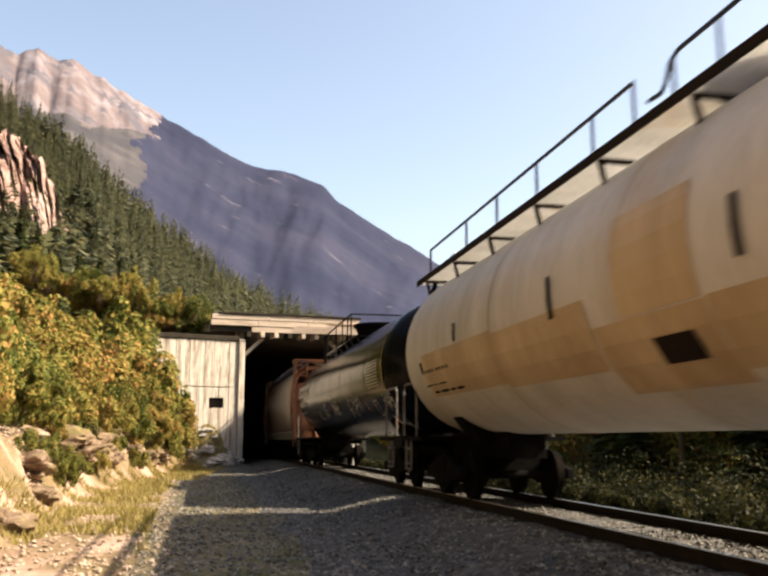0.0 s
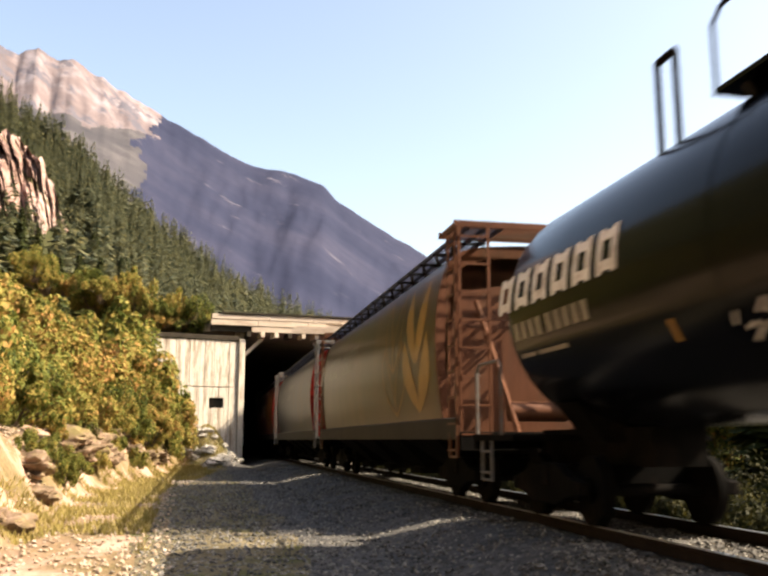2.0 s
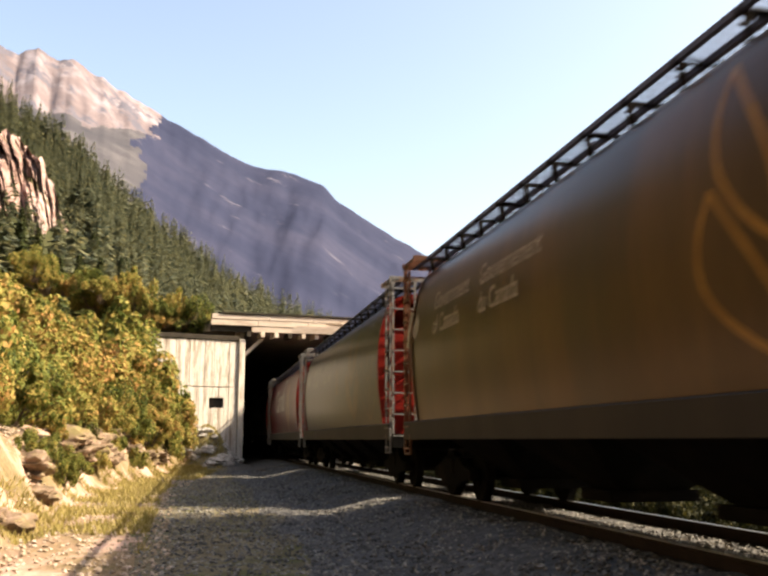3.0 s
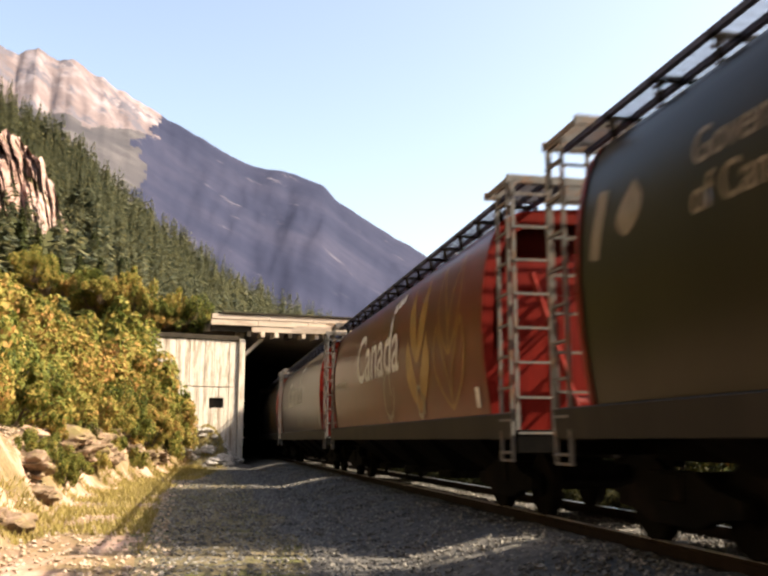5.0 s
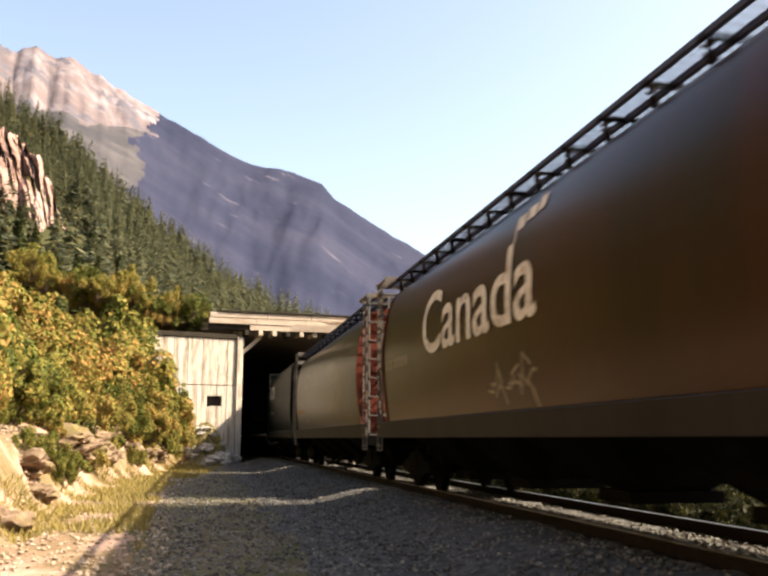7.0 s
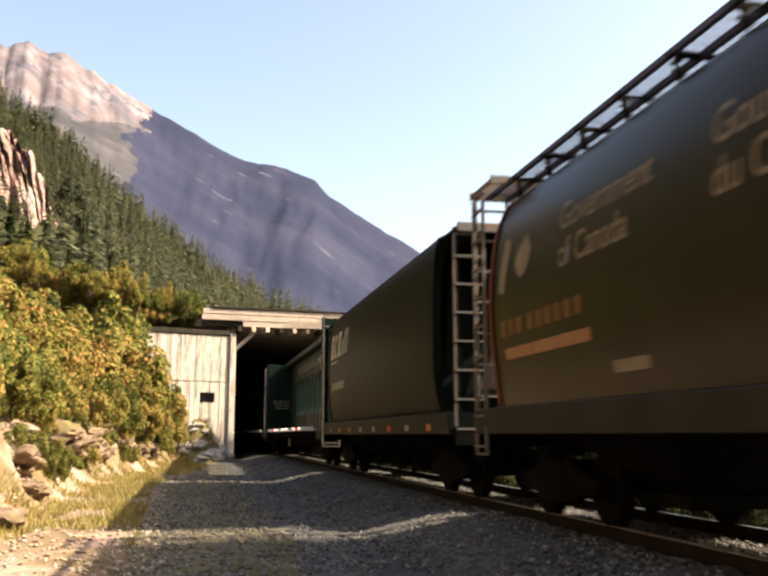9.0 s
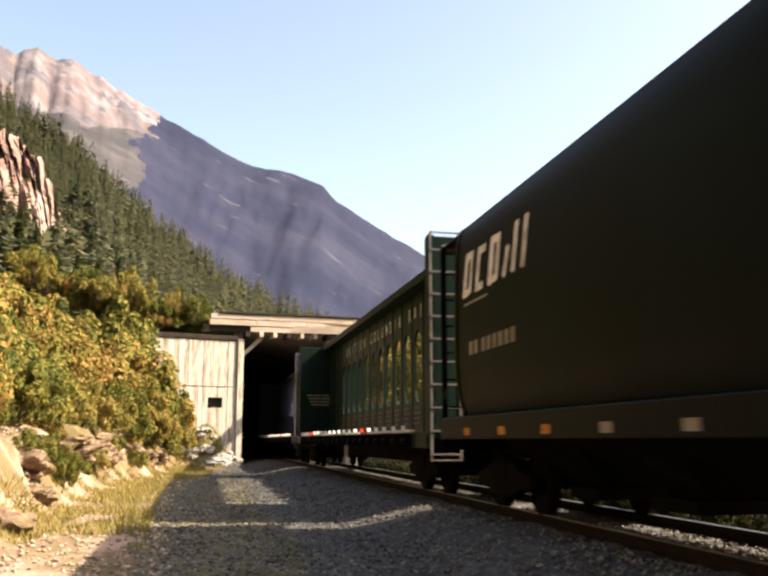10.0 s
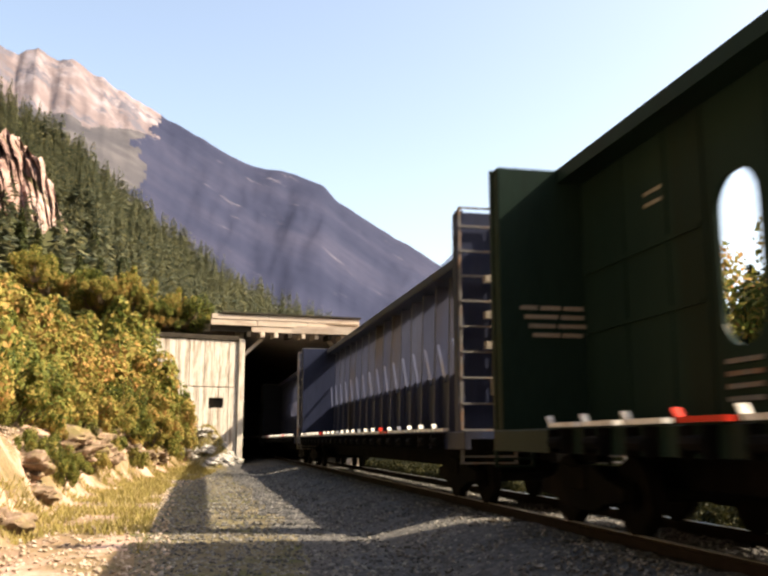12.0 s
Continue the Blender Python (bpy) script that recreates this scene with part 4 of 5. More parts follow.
def wheat(car, y, fill, line_y, line, wide=1.0):
    """A filled ear of wheat beside the same ear in outline; y and line_y are the ears' middles."""
    for s in (-1, 1):
        for k, (foot, tip, bow, w) in enumerate(EAR):
            foot, tip = (foot[0] * wide, foot[1]), (tip[0] * wide, tip[1])
            left, right = blade(-y, 1.48, s, foot, tip, bow * wide, w * wide)
            bm = fresh()
            for p in range(len(left) - 1):
                bm.faces.new([bm.verts.new((u, z, 0)) for u, z in (left[p], right[p], right[p + 1], left[p + 1])])
            bmesh.ops.remove_doubles(bm, verts=bm.verts[:], dist=0.002)
            on_flank("wheat_grain", bm, fill, car, "gold wheat emblem", hop_x, 0.006 + 0.002 * k + 0.0005 * s)
            left, right = blade(-line_y, 1.48, s, foot, tip, bow * wide, w * wide)
            bm = fresh()
            stroke(bm, left, 0.07)
            stroke(bm, right, 0.07)
            on_flank("wheat_outline", bm, line, car, "outlined gold wheat emblem", hop_x, 0.006 + 0.002 * k + 0.0005 * s)


def grating(x0, x1, y0, y1, z, pitch=0.075, high=0.05):
    """Open grating: thin upright slats across, held by two edge bars."""
    bm = fresh()
    y = y0 + 0.03
    while y < y1:
        box(bm, x0, x1, y - 0.005, y + 0.005, z, z + high)
        y += pitch
    for x in (x0, x1):
        box(bm, x - 0.012, x + 0.012, y0, y1, z - 0.004, z + high + 0.004)
    return bm


def hopper_car(start, length, paint, end_paint, label, marks, ladder_mat=None, board=True):
    car = begin_car("hopper_car", start, length, label)
    ladder_mat = ladder_mat or GREY_METAL
    back = length - 0.76
    y0, y1 = 1.35, back - 1.35
    bm = fresh()
    n = 12
    loft(bm, [hopper_ring(y0 + (y1 - y0) * k / n, 1.0, not board) for k in range(n + 1)])
    part("body", bm, paint, car, smooth=True)
    for y, s in ((y0, -1), (y1, 1)):
        # rolled rim and the sloping end sheet inside it
        bm = fresh()
        outer, inner = hopper_ring(y, 1.015, not board), hopper_ring(y + s * 0.10, 1.015, not board)
        loft(bm, [outer, inner], caps=False)
        loft(bm, [inner, [(x * 0.9, yy, 1.1 + (z - 1.1) * 0.93) for x, yy, z in inner]], caps=False)
        part("end_rim", bm, end_paint, car, smooth=True)
        bm = fresh()
        ring = [(x * 0.93, yy, 1.1 + (z - 1.1) * 0.95) for x, yy, z in hopper_ring(y + s * 0.05, 1.0, not board)]
        loft(bm, [ring, [(x * 0.9, yy - s * 1.0 * max(0, (2.3 - z)), z) for x, yy, z in ring]], caps=True)
        part("end_sheet", bm, end_paint, car, "sloping painted end sheet", smooth=True)
        for x in (-0.95, 0.95):
            bm = fresh()
            if board:
                bar(bm, (x * 0.52, y + s * 1.0, 1.15), (x * 1.08, y + s * 0.55, 3.35), 0.12, 0.06)
            else:
                bar(bm, (x * 0.9, y + s * 0.95, 1.75), (x * 0.15, y + s * 0.45, 3.15), 0.34, 0.05)
            part("end_brace", bm, end_paint if board else GREY_METAL, car)
        bm = fresh()
        bar(bm, (-1.3, y + s * 0.5, 3.1), (1.3, y + s * 0.5, 3.1), 0.06, 0.1)
        part("crossbar", bm, end_paint, car)
    for s in (-1, 1):
        bm = fresh()
        loft(bm, [[(s * 1.40, y, 1.04), (s * 1.53, y, 1.04), (s * 1.56, y, 1.38), (s * 1.44, y, 1.40)] for y in (0.35, back - 0.35)])
        part("side_sill", bm, SILL_DUST if board else paint, car, "dusty side sill", bevel=0.01)
        if board:
            brd = fresh()
            for xx in (0.70, 0.96, 1.27):
                box(brd, s * xx - 0.03, s * xx + 0.03, 0.3, back - 0.3, 4.50, 4.56)
            for k in range(int((back - 0.7) / 0.16)):
                box(brd, min(s * 0.7, s * 1.27), max(s * 0.7, s * 1.27), 0.4 + k * 0.16, 0.455 + k * 0.16, 4.525, 4.545)
            board_ob = part("running_board", brd, SKY_TINT_BOARD, car, "slatted roof walkway")
            bm = fresh()
            bar(bm, (s * 0.62, 0, 4.50), (s * 1.32, 0, 4.50), 0.05, 0.05)
            bar(bm, (s * 1.25, 0, 4.50), (s * 1.2, 0, 4.22), 0.06, 0.05)
            br = mesh_of("bracket", bm, STEEL_DARK)
            for k in range(15):
                part("bracket", br, None, board_ob, "", (0, 1.5 + k * (back - 3.0) / 14, 0))
    # roof hatches
    bm = fresh()
    top = 4.40 if board else 4.60
    box(bm, -0.45, 0.45, 1.6, back - 1.6, top, top + 0.1)
    part("hatch", bm, paint, car, "long trough hatch", bevel=0.02)
    for y, s in ((0.28 if board else 0.16, 1), (back - 0.28, -1)):
        deep = 0.95
        if not board:
            roof = fresh()
            box(roof, -1.40, 1.40, min(y - s * 0.1, y + s * 1.15), max(y - s * 0.1, y + s * 1.15), 4.36, 4.415)
            part("end_roof", roof, end_paint, car, "roof sheet reaching over the car end", bevel=0.02)
            roof = fresh()
            box(roof, -1.44, 1.44, y - s * 0.1 - 0.03, y - s * 0.1 + 0.03, 4.27, 4.425)
            part("end_header", roof, GREY_METAL, car, "pale header beam over the ladders", bevel=0.01)
            for x in (-1.44, 1.44):
                roof = fresh()
                box(roof, x - 0.04, x + 0.04, y - 0.02, y + 0.06, 1.05, 4.36)
                part("corner_post", roof, STEEL_DARK, car)
        else:
            metal = end_paint if ladder_mat is not GREY_METAL else GREY_METAL
            plat = part("end_platform", grating(-1.5, 1.5, min(y, y + s * deep), max(y, y + s * deep), 4.545), metal, car, "grated platform above the car end")
            tagged(plat, kind="stuff")
            for yy in (y, y + s * deep):
                bm = fresh()
                box(bm, -1.55, 1.55, yy - 0.02, yy + 0.02, 4.50, 4.61)
                part("edge_beam", bm, metal, plat)
        for x in (-1.22, 1.22):
            add_ladder(car, x, y, 1.0, 4.55 if board else 4.26, 0.5, 0.46, ladder_mat if board or s > 0 else STEEL_DARK)
        for sx in (-1, 1) if board else ():
            add_ladder(car, sx * 1.52, y + s * 0.28, 0.75, 4.5, 0.42, 0.42, ladder_mat, "y", "narrow corner ladder")
        bm = fresh()
        box(bm, -1.5, 1.5, min(y, y + s * 1.05), max(y, y + s * 1.05), 1.02, 1.12)
        box(bm, -1.5, 1.5, y - 0.03, y + 0.03, 0.86, 1.16)
        part("end_sill", bm, STEEL_DARK, car, bevel=0.01)
    # brake gear at the leading end
    bm = fresh()
    rod(bm, (0.45, 0.22, 2.2), (0.45, 0.27, 2.2), 0.28, 20)
    part("brake_wheel", bm, end_paint, car)
    bm = fresh()
    rod(bm, (-0.5, 0.75, 1.5), (0.5, 0.75, 1.5), 0.17, 14)
    part("brake_cylinder", bm, end_paint, car, smooth=True)
    # discharge hoppers
    for k in range(4):
        yc = 3.9 + k * (back - 7.8) / 3
        bm = fresh()
        loft(bm, [[(-1.35, yc - 1.35, 1.12), (1.35, yc - 1.35, 1.12), (1.35, yc + 1.35, 1.12), (-1.35, yc + 1.35, 1.12)],
                  [(-0.45, yc - 0.4, 0.42), (0.45, yc - 0.4, 0.42), (0.45, yc + 0.4, 0.42), (-0.45, yc + 0.4, 0.42)]])
        box(bm, -0.6, 0.6, yc - 0.45, yc + 0.45, 0.28, 0.42)
        part("discharge_hopper", bm, STEEL_DARK, car, "dark discharge hopper below the sill")
    bm = fresh()
    box(bm, -0.3, 0.3, 0.0, back, 0.80, 1.12)
    part("centre_sill", bm, STEEL_DARK, car)
    for y in (2.05, back - 2.05):
        add_truck(car, y)
    add_couplers(car, back + 0.38, -0.38)
    marks(car, length)
    return car


def marks_wheat(car, length):
    wheat(car, 2.85, GOLD_PAINT, 4.85, WORN_GOLD)
    bm = fresh()
    stroke(bm, [(-16.3, 2.85), (-16.15, 3.45)], 0.22)
    grain(bm, -15.75, 2.9, 0.5, 0.5, 0.12, 0.8)
    on_flank("flag_mark", bm, DIM_PAINT, car, "faded flag emblem", hop_x)
    words_of_state(car, 14.4, 11.8, DIM_PAINT)


def words_of_state(car, near_end, far_end, mat):
    for word, y, z in (("Government", near_end, 3.28), ("of Canada", near_end, 2.86), ("Gouvernement", far_end, 3.28), ("du Canada", far_end, 2.86)):
        on_flank("lettering", lettering(word, 0.44, -y, z, 0.0, 0.9), mat, car, "faded words on the flank", hop_x)


def marks_canada(gold=True, white=WHITE_PAINT, word=(1.66, 11.85, 2.46, 5.0)):
    size, at, base, long = word

    def put(car, length):
        on_flank("lettering", lettering("Canada", size, -at, base, 0.0, 1.0, 1.0, long), white, car, "large white country name", hop_x, 0.014)
        bm = fresh()
        u = -7.75
        flat_box(bm, u, u + 0.06, 3.55, 3.92)
        flat_box(bm, u + 0.07, u + 0.3, 3.72, 3.92)
        flat_box(bm, u + 0.36, u + 0.66, 3.78, 3.96)
        flat_box(bm, u + 0.72, u + 0.95, 3.82, 4.02)
        on_flank("flag_mark", bm, white, car, "", lambda z: hop_x(z), 0.014)
        bm = fresh()
        bars(bm, -(length - 2.4), 2.45, (0.11, 0.11, 0.15, 0.0, 0.11, 0.11, 0.11, 0.11, 0.11, 0.11), 0.2, 0.10)
        on_flank("marking", bm, DIM_PAINT, car, "car number shown as bars", hop_x)
        if gold:
            wheat(car, 5.3, GOLD_PAINT, 3.15, WORN_GOLD, 0.84)
            bm = fresh()
            for c, q, h in ((-5.25, 0.30, 1.75), (-8.0, 0.55, 2.0)):
                stroke(bm, [(c + q * math.cos(a * 0.5) * (0.5 + 0.045 * a), h + q * 0.9 * math.sin(a * 0.5)) for a in range(14)], 0.06)
                stroke(bm, [(c - 0.2, 1.5), (c + 0.05, 1.42), (c + 0.22, 1.62), (c + 0.3, 1.5)], 0.06)
            on_flank("graffiti", bm, DIM_PAINT, car, "pale looping graffiti", hop_x, 0.022)
        bm = fresh()
        rnd = random.Random(int(length * 10) + len(TRAIN))
        for k in range(13):
            u, z = -(8.9 - 0.14 * k), 1.55 + 0.4 * rnd.random()
            a = rnd.uniform(-1.2, 1.4)
            stroke(bm, [(u, z), (u + 0.22 * math.cos(a), z + 0.26 * math.sin(a)), (u + 0.34 * math.cos(a - 0.8), z + 0.1)], 0.045)
        if not gold:
            on_flank("graffiti", bm, DIM_PAINT, car, "pale scrawled graffiti", hop_x)
        bm = fresh()
        flat_box(bm, -1.86, -1.68, 1.5, 1.8)
        on_flank("placard", bm, WHITE_PAINT, car, "small white card", hop_x, 0.02)
    return put


def marks_government(stripe=False):
    def put(car, length):
        bm = fresh()
        u = -15.6
        stroke(bm, [(u + 0.05, 2.9), (u + 0.2, 3.5)], 0.24)
        grain(bm, u + 0.75, 2.95, 0.5, 0.55, 0.12, 0.8)
        on_flank("flag_mark", bm, FAINT_PAINT, car, "faded flag emblem", hop_x)
        words_of_state(car, 13.7, 10.7, FAINT_PAINT)
        bm = fresh()
        flat_box(bm, -7.9, -7.45, 2.35, 3.15)
        on_flank("data_panel", bm, DIM_GOLD, car, "tan data panel", hop_x)
        if stripe:
            bm = fresh()
            bars(bm, -15.6, 2.28, (0.18, 0.18, 0.2, 0.0, 0.18, 0.18, 0.18, 0.18, 0.18, 0.18), 0.2, 0.09)
            on_flank("marking", bm, WORN_ORANGE, car, "car number shown as bars", hop_x)
            bm = fresh()
            flat_box(bm, -15.5, -13.0, 1.98, 2.12)
            on_flank("stripe", bm, FADED_STRIPE, car, "faded orange stripe under the number", hop_x)
            bm = fresh()
            flat_box(bm, -12.6, -11.9, 1.62, 1.74)
            on_flank("placard", bm, FAINT_PAINT, car, "small pale card", hop_x)
        wheat(car, 5.0, DIM_GOLD, 2.7, DIM_GOLD)
    return put


def marks_dark(car, length):
    bm = fresh()
    u = -12.75
    for w, h in ((0.16, 0.62), (0.14, 0.6), (0.18, 0.62), (0.12, 0.36), (0.12, 0.62), (0.12, 0.62)):
        stroke(bm, [(u, 3.25), (u + 0.16, 3.25 + h)], w)
        if w > 0.13:
            stroke(bm, [(u + 0.16, 3.22 + h), (u + 0.42, 3.22 + h)], 0.12)
            stroke(bm, [(u, 3.28), (u + 0.28, 3.28)], 0.11)
            if h > 0.61:
                stroke(bm, [(u + 0.30, 3.28), (u + 0.42, 3.25 + h)], 0.12)
        u += 0.62 if w > 0.13 else 0.36
    on_flank("marking", bm, WHITE_PAINT, car, "white company mark as plain bars", slab_x)
    bm = fresh()
    bars(bm, -12.5, 2.3, (0.15, 0.15, 0.0, 0.15, 0.15, 0.15, 0.15, 0.15, 0.15), 0.2, 0.1)
    flat_box(bm, -12.75, -11.6, 3.08, 3.12)
    on_flank("marking", bm, DIM_PAINT, car, "car number shown as bars", slab_x)
    for k in range(8):
        bm = fresh()
        y = 1.6 + k * (length - 4.2) / 7
        box(bm, -1.545, -1.522, y - 0.13, y + 0.13, 1.10, 1.22)
        part("reflector", bm, REFLECTOR if k == 2 else (ORANGE_PAINT if k in (0, 5, 6, 7) else DIM_PAINT), car, "small side reflector")


# ---- tank cars ----
def tank_ring(y, r, zc, n=40):
    return [(r * math.sin(k * math.tau / n), y, zc + r * math.cos(k * math.tau / n)) for k in range(n)]


def tank_shell(bm, y0, y1, r, zc, dome=0.75):
    rings = [tank_ring(y0 + dome * (1 - math.sqrt(max(0, 1 - (q) ** 2.6))), max(0.03, r * q), zc) for q in (0.02, 0.3, 0.5, 0.66, 0.8, 0.9, 0.96, 0.99, 1.0)]
    n = 10
    rings += [tank_ring(y0 + dome + (y1 - y0 - 2 * dome) * k / n, r, zc) for k in range(1, n)]
    rings += [tank_ring(y1 - dome * (1 - math.sqrt(max(0, 1 - (q) ** 2.6))), max(0.03, r * q), zc) for q in (1.0, 0.99, 0.96, 0.9, 0.8, 0.66, 0.5, 0.3, 0.02)]
    loft(bm, rings)


def tank_x(r, zc):
    return lambda z: math.sqrt(max(0.0, r * r - (z - zc) ** 2))


def railing(car, pts, posts, foot, mat, label="tubular handrail"):
    bm = fresh()
    for a, b in zip(pts, pts[1:]):
        rod(bm, a, b, 0.024, 6)
    rail = part("handrail", bm, mat, car, label)
    for x, y, z in posts:
        bm = fresh()
        rod(bm, (x, y, foot), (x, y, z), 0.022, 6)
        part("post", bm, mat, rail)


def tank_ends(car, length, y0, y1, r, mat):
    for y, s in ((0.35, 1), (length - 0.35, -1)):
        bm = fresh()
        lo, hi = min(y, y + s * 1.7), max(y, y + s * 1.7)
        box(bm, -1.45, 1.45, lo, hi, 1.02, 1.1)
        box(bm, -1.45, 1.45, y - 0.04, y + 0.04, 0.9, 1.12)
        part("end_platform", bm, STEEL_DARK, car, "steel end platform")
        bm = fresh()
        box(bm, -0.35, 0.35, min(y, y + s * 3.4), max(y, y + s * 3.4), 0.72, 1.18)
        part("stub_sill", bm, STEEL_DARK, car)
        for sx in (-1, 1):
            bm = fresh()
            pts = [(sx * 1.4, y, 1.1), (sx * 1.4, y, 2.05), (sx * 1.4, y + s * 0.12, 2.15), (sx * 1.4, y + s * 1.0, 2.15), (sx * 1.4, y + s * 1.1, 2.05), (sx * 1.4, y + s * 1.1, 1.1)]
            for a, b in zip(pts, pts[1:]):
                rod(bm, a, b, 0.024, 6)
            part("grab_rail", bm, GREY_METAL, car, "bent grab rail")
            add_ladder(car, sx * 1.42, y + s * 0.5, 0.45, 1.1, 0.42, 0.3, GREY_METAL, "y", "step ladder below the platform")
        bm = fresh()
        loft(bm, [[(-0.6, y + s * 2.1, 1.0), (0.6, y + s * 2.1, 1.0), (0.6, y + s * 2.7, 1.0), (-0.6, y + s * 2.7, 1.0)],
                  [(-1.0, y + s * 2.1, 1.5), (1.0, y + s * 2.1, 1.5), (1.0, y + s * 2.7, 1.5), (-1.0, y + s * 2.7, 1.5)]])
        part("saddle", bm, STEEL_DARK, car)
        add_truck(car, y + s * 1.75)
    add_couplers(car, length)


def cream_tank(start, length):
    car = begin_car("tank_car", start, length, "long cream tank car with rust-stained patches and a roof walkway")
    r, zc = 1.61, 2.74
    y0, y1 = 0.95, length - 0.75
    bm = fresh()
    tank_shell(bm, y0, y1, r, zc)
    part("tank", bm, TAN, car, smooth=True)
    flank = tank_x(r, zc)
    tank_ends(car, length, y0, y1, r, TAN)
    # overlapping rust-coloured plates along the lower flank
    rnd = random.Random(8)
    for a, b, z0, z1 in ((9.1, 12.2, 1.75, 2.5), (12.22, 16.2, 1.8, 2.55), (5.6, 6.9, 1.6, 2.2), (6.95, 8.4, 2.2, 3.2), (6.92, 9.06, 1.5, 2.18)):
        bm = fresh()
        flat_box(bm, -b, -a, z0, z1)
        on_flank("rust_patch", bm, RUST_PATCH, car, "rust-stained repainted patch", flank, 0.008)
    for y, z0, z1 in ((13.95, 2.58, 2.87), (10.0, 2.4, 2.9), (6.32, 2.39, 2.88)):
        bm = fresh()
        flat_box(bm, -y, -y + 0.10, z0, z1)
        on_flank("bracket", bm, RAIL_RUST, car, "rusty strap bracket", flank, 0.03)
    bm = fresh()
    flat_box(bm, -7.95, -7.25, 1.72, 1.96)
    on_flank("placard_holder", bm, RAIL_RUST, car, "rusty placard holder", flank, 0.03)
    bm = fresh()
    bars(bm, -16.35, 2.22, (0.13, 0.13, 0.13, 0.13, 0.0, 0.13, 0.13, 0.13, 0.13), 0.22, 0.09)
    bars(bm, -16.3, 1.98, (0.4, 0.2, 0.5), 0.04, 0.1)
    bars(bm, -16.0, 1.86, (0.3, 0.5, 0.3, 0.4), 0.04, 0.1)
    on_flank("marking", bm, STEEL_DARK, car, "dark stencilled markings shown as bars", flank)
    for y in (4.4, 8.3, 12.2):
        bm = fresh()
        loft(bm, [tank_ring(y - 0.03, r + 0.006, zc), tank_ring(y + 0.03, r + 0.006, zc)], caps=False)
        part("weld_seam", bm, RUST_PATCH, car, smooth=True)
    # walkway high on the near flank
    for s in (-1, 1):
        bm = grating(s * 0.91 - 0.31, s * 0.91 + 0.31, 1.0, length - 0.9, 4.185)
        walkway = part("walkway", bm, TAN, car, "cream grated walkway along the tank top")
        tagged(walkway, kind="stuff")
        # Dark strip paints the outer edge as it looks against the light.
        bm = fresh()
        box(bm, s * 1.235 - 0.012, s * 1.235 + 0.012, 1.0, length - 0.9, 4.15, 4.26)
        part("toe_board", bm, RAIL_RUST, walkway, "walkway edge coloured dark as if backlit")
        for k in range(9):
            bm = fresh()
            y = 1.5 + k * (length - 3.0) / 8
            bar(bm, (s * 1.18, y, 4.16), (s * 1.08, y, 3.75), 0.05, 0.05)
            bar(bm, (s * 0.75, y, 4.16), (s * 1.2, y, 4.16), 0.05, 0.05)
            part("strut", bm, RAIL_RUST, car)
    for s in (-1, 1):
        x = s * 1.2
        railing(car, [(x, 16.9, 4.25), (x, 16.9, 4.72), (x, 8.5, 4.72)],
                [(x, y, 4.72) for y in (16.9, 14.5, 12.9, 11.25, 9.5, 8.5)], 4.24, BLUE_GREY, "thin tubular walkway handrail")
        railing(car, [(x, 8.2, 4.40), (x, 7.95, 4.38), (x, 7.85, 4.45), (x, 7.75, 4.62), (x, 7.6, 4.68), (x, 4.0, 4.70)], [(x, 7.7, 4.66), (x, 6.93, 4.68), (x, 5.4, 4.7)], 4.24, BLUE_GREY, "thin tubular walkway handrail")
    bm = fresh()
    rod(bm, (0, 6.9, 4.1), (0, 6.9, 4.62), 0.55, 24)
    rod(bm, (0, 6.9, 4.62), (0, 6.9, 4.72), 0.62, 24)
    part("manway", bm, TAN, car, "round manway dome", smooth=True)
    bm = fresh()
    rod(bm, (-0.5, length - 1.3, 4.3), (0.5, length - 1.3, 4.3), 0.05, 8)
    rod(bm, (-0.9, length - 1.35, 4.35), (-0.9, length - 0.8, 4.0), 0.05, 8)
    part("vent_valve", bm, STEEL_DARK, car)
    return car


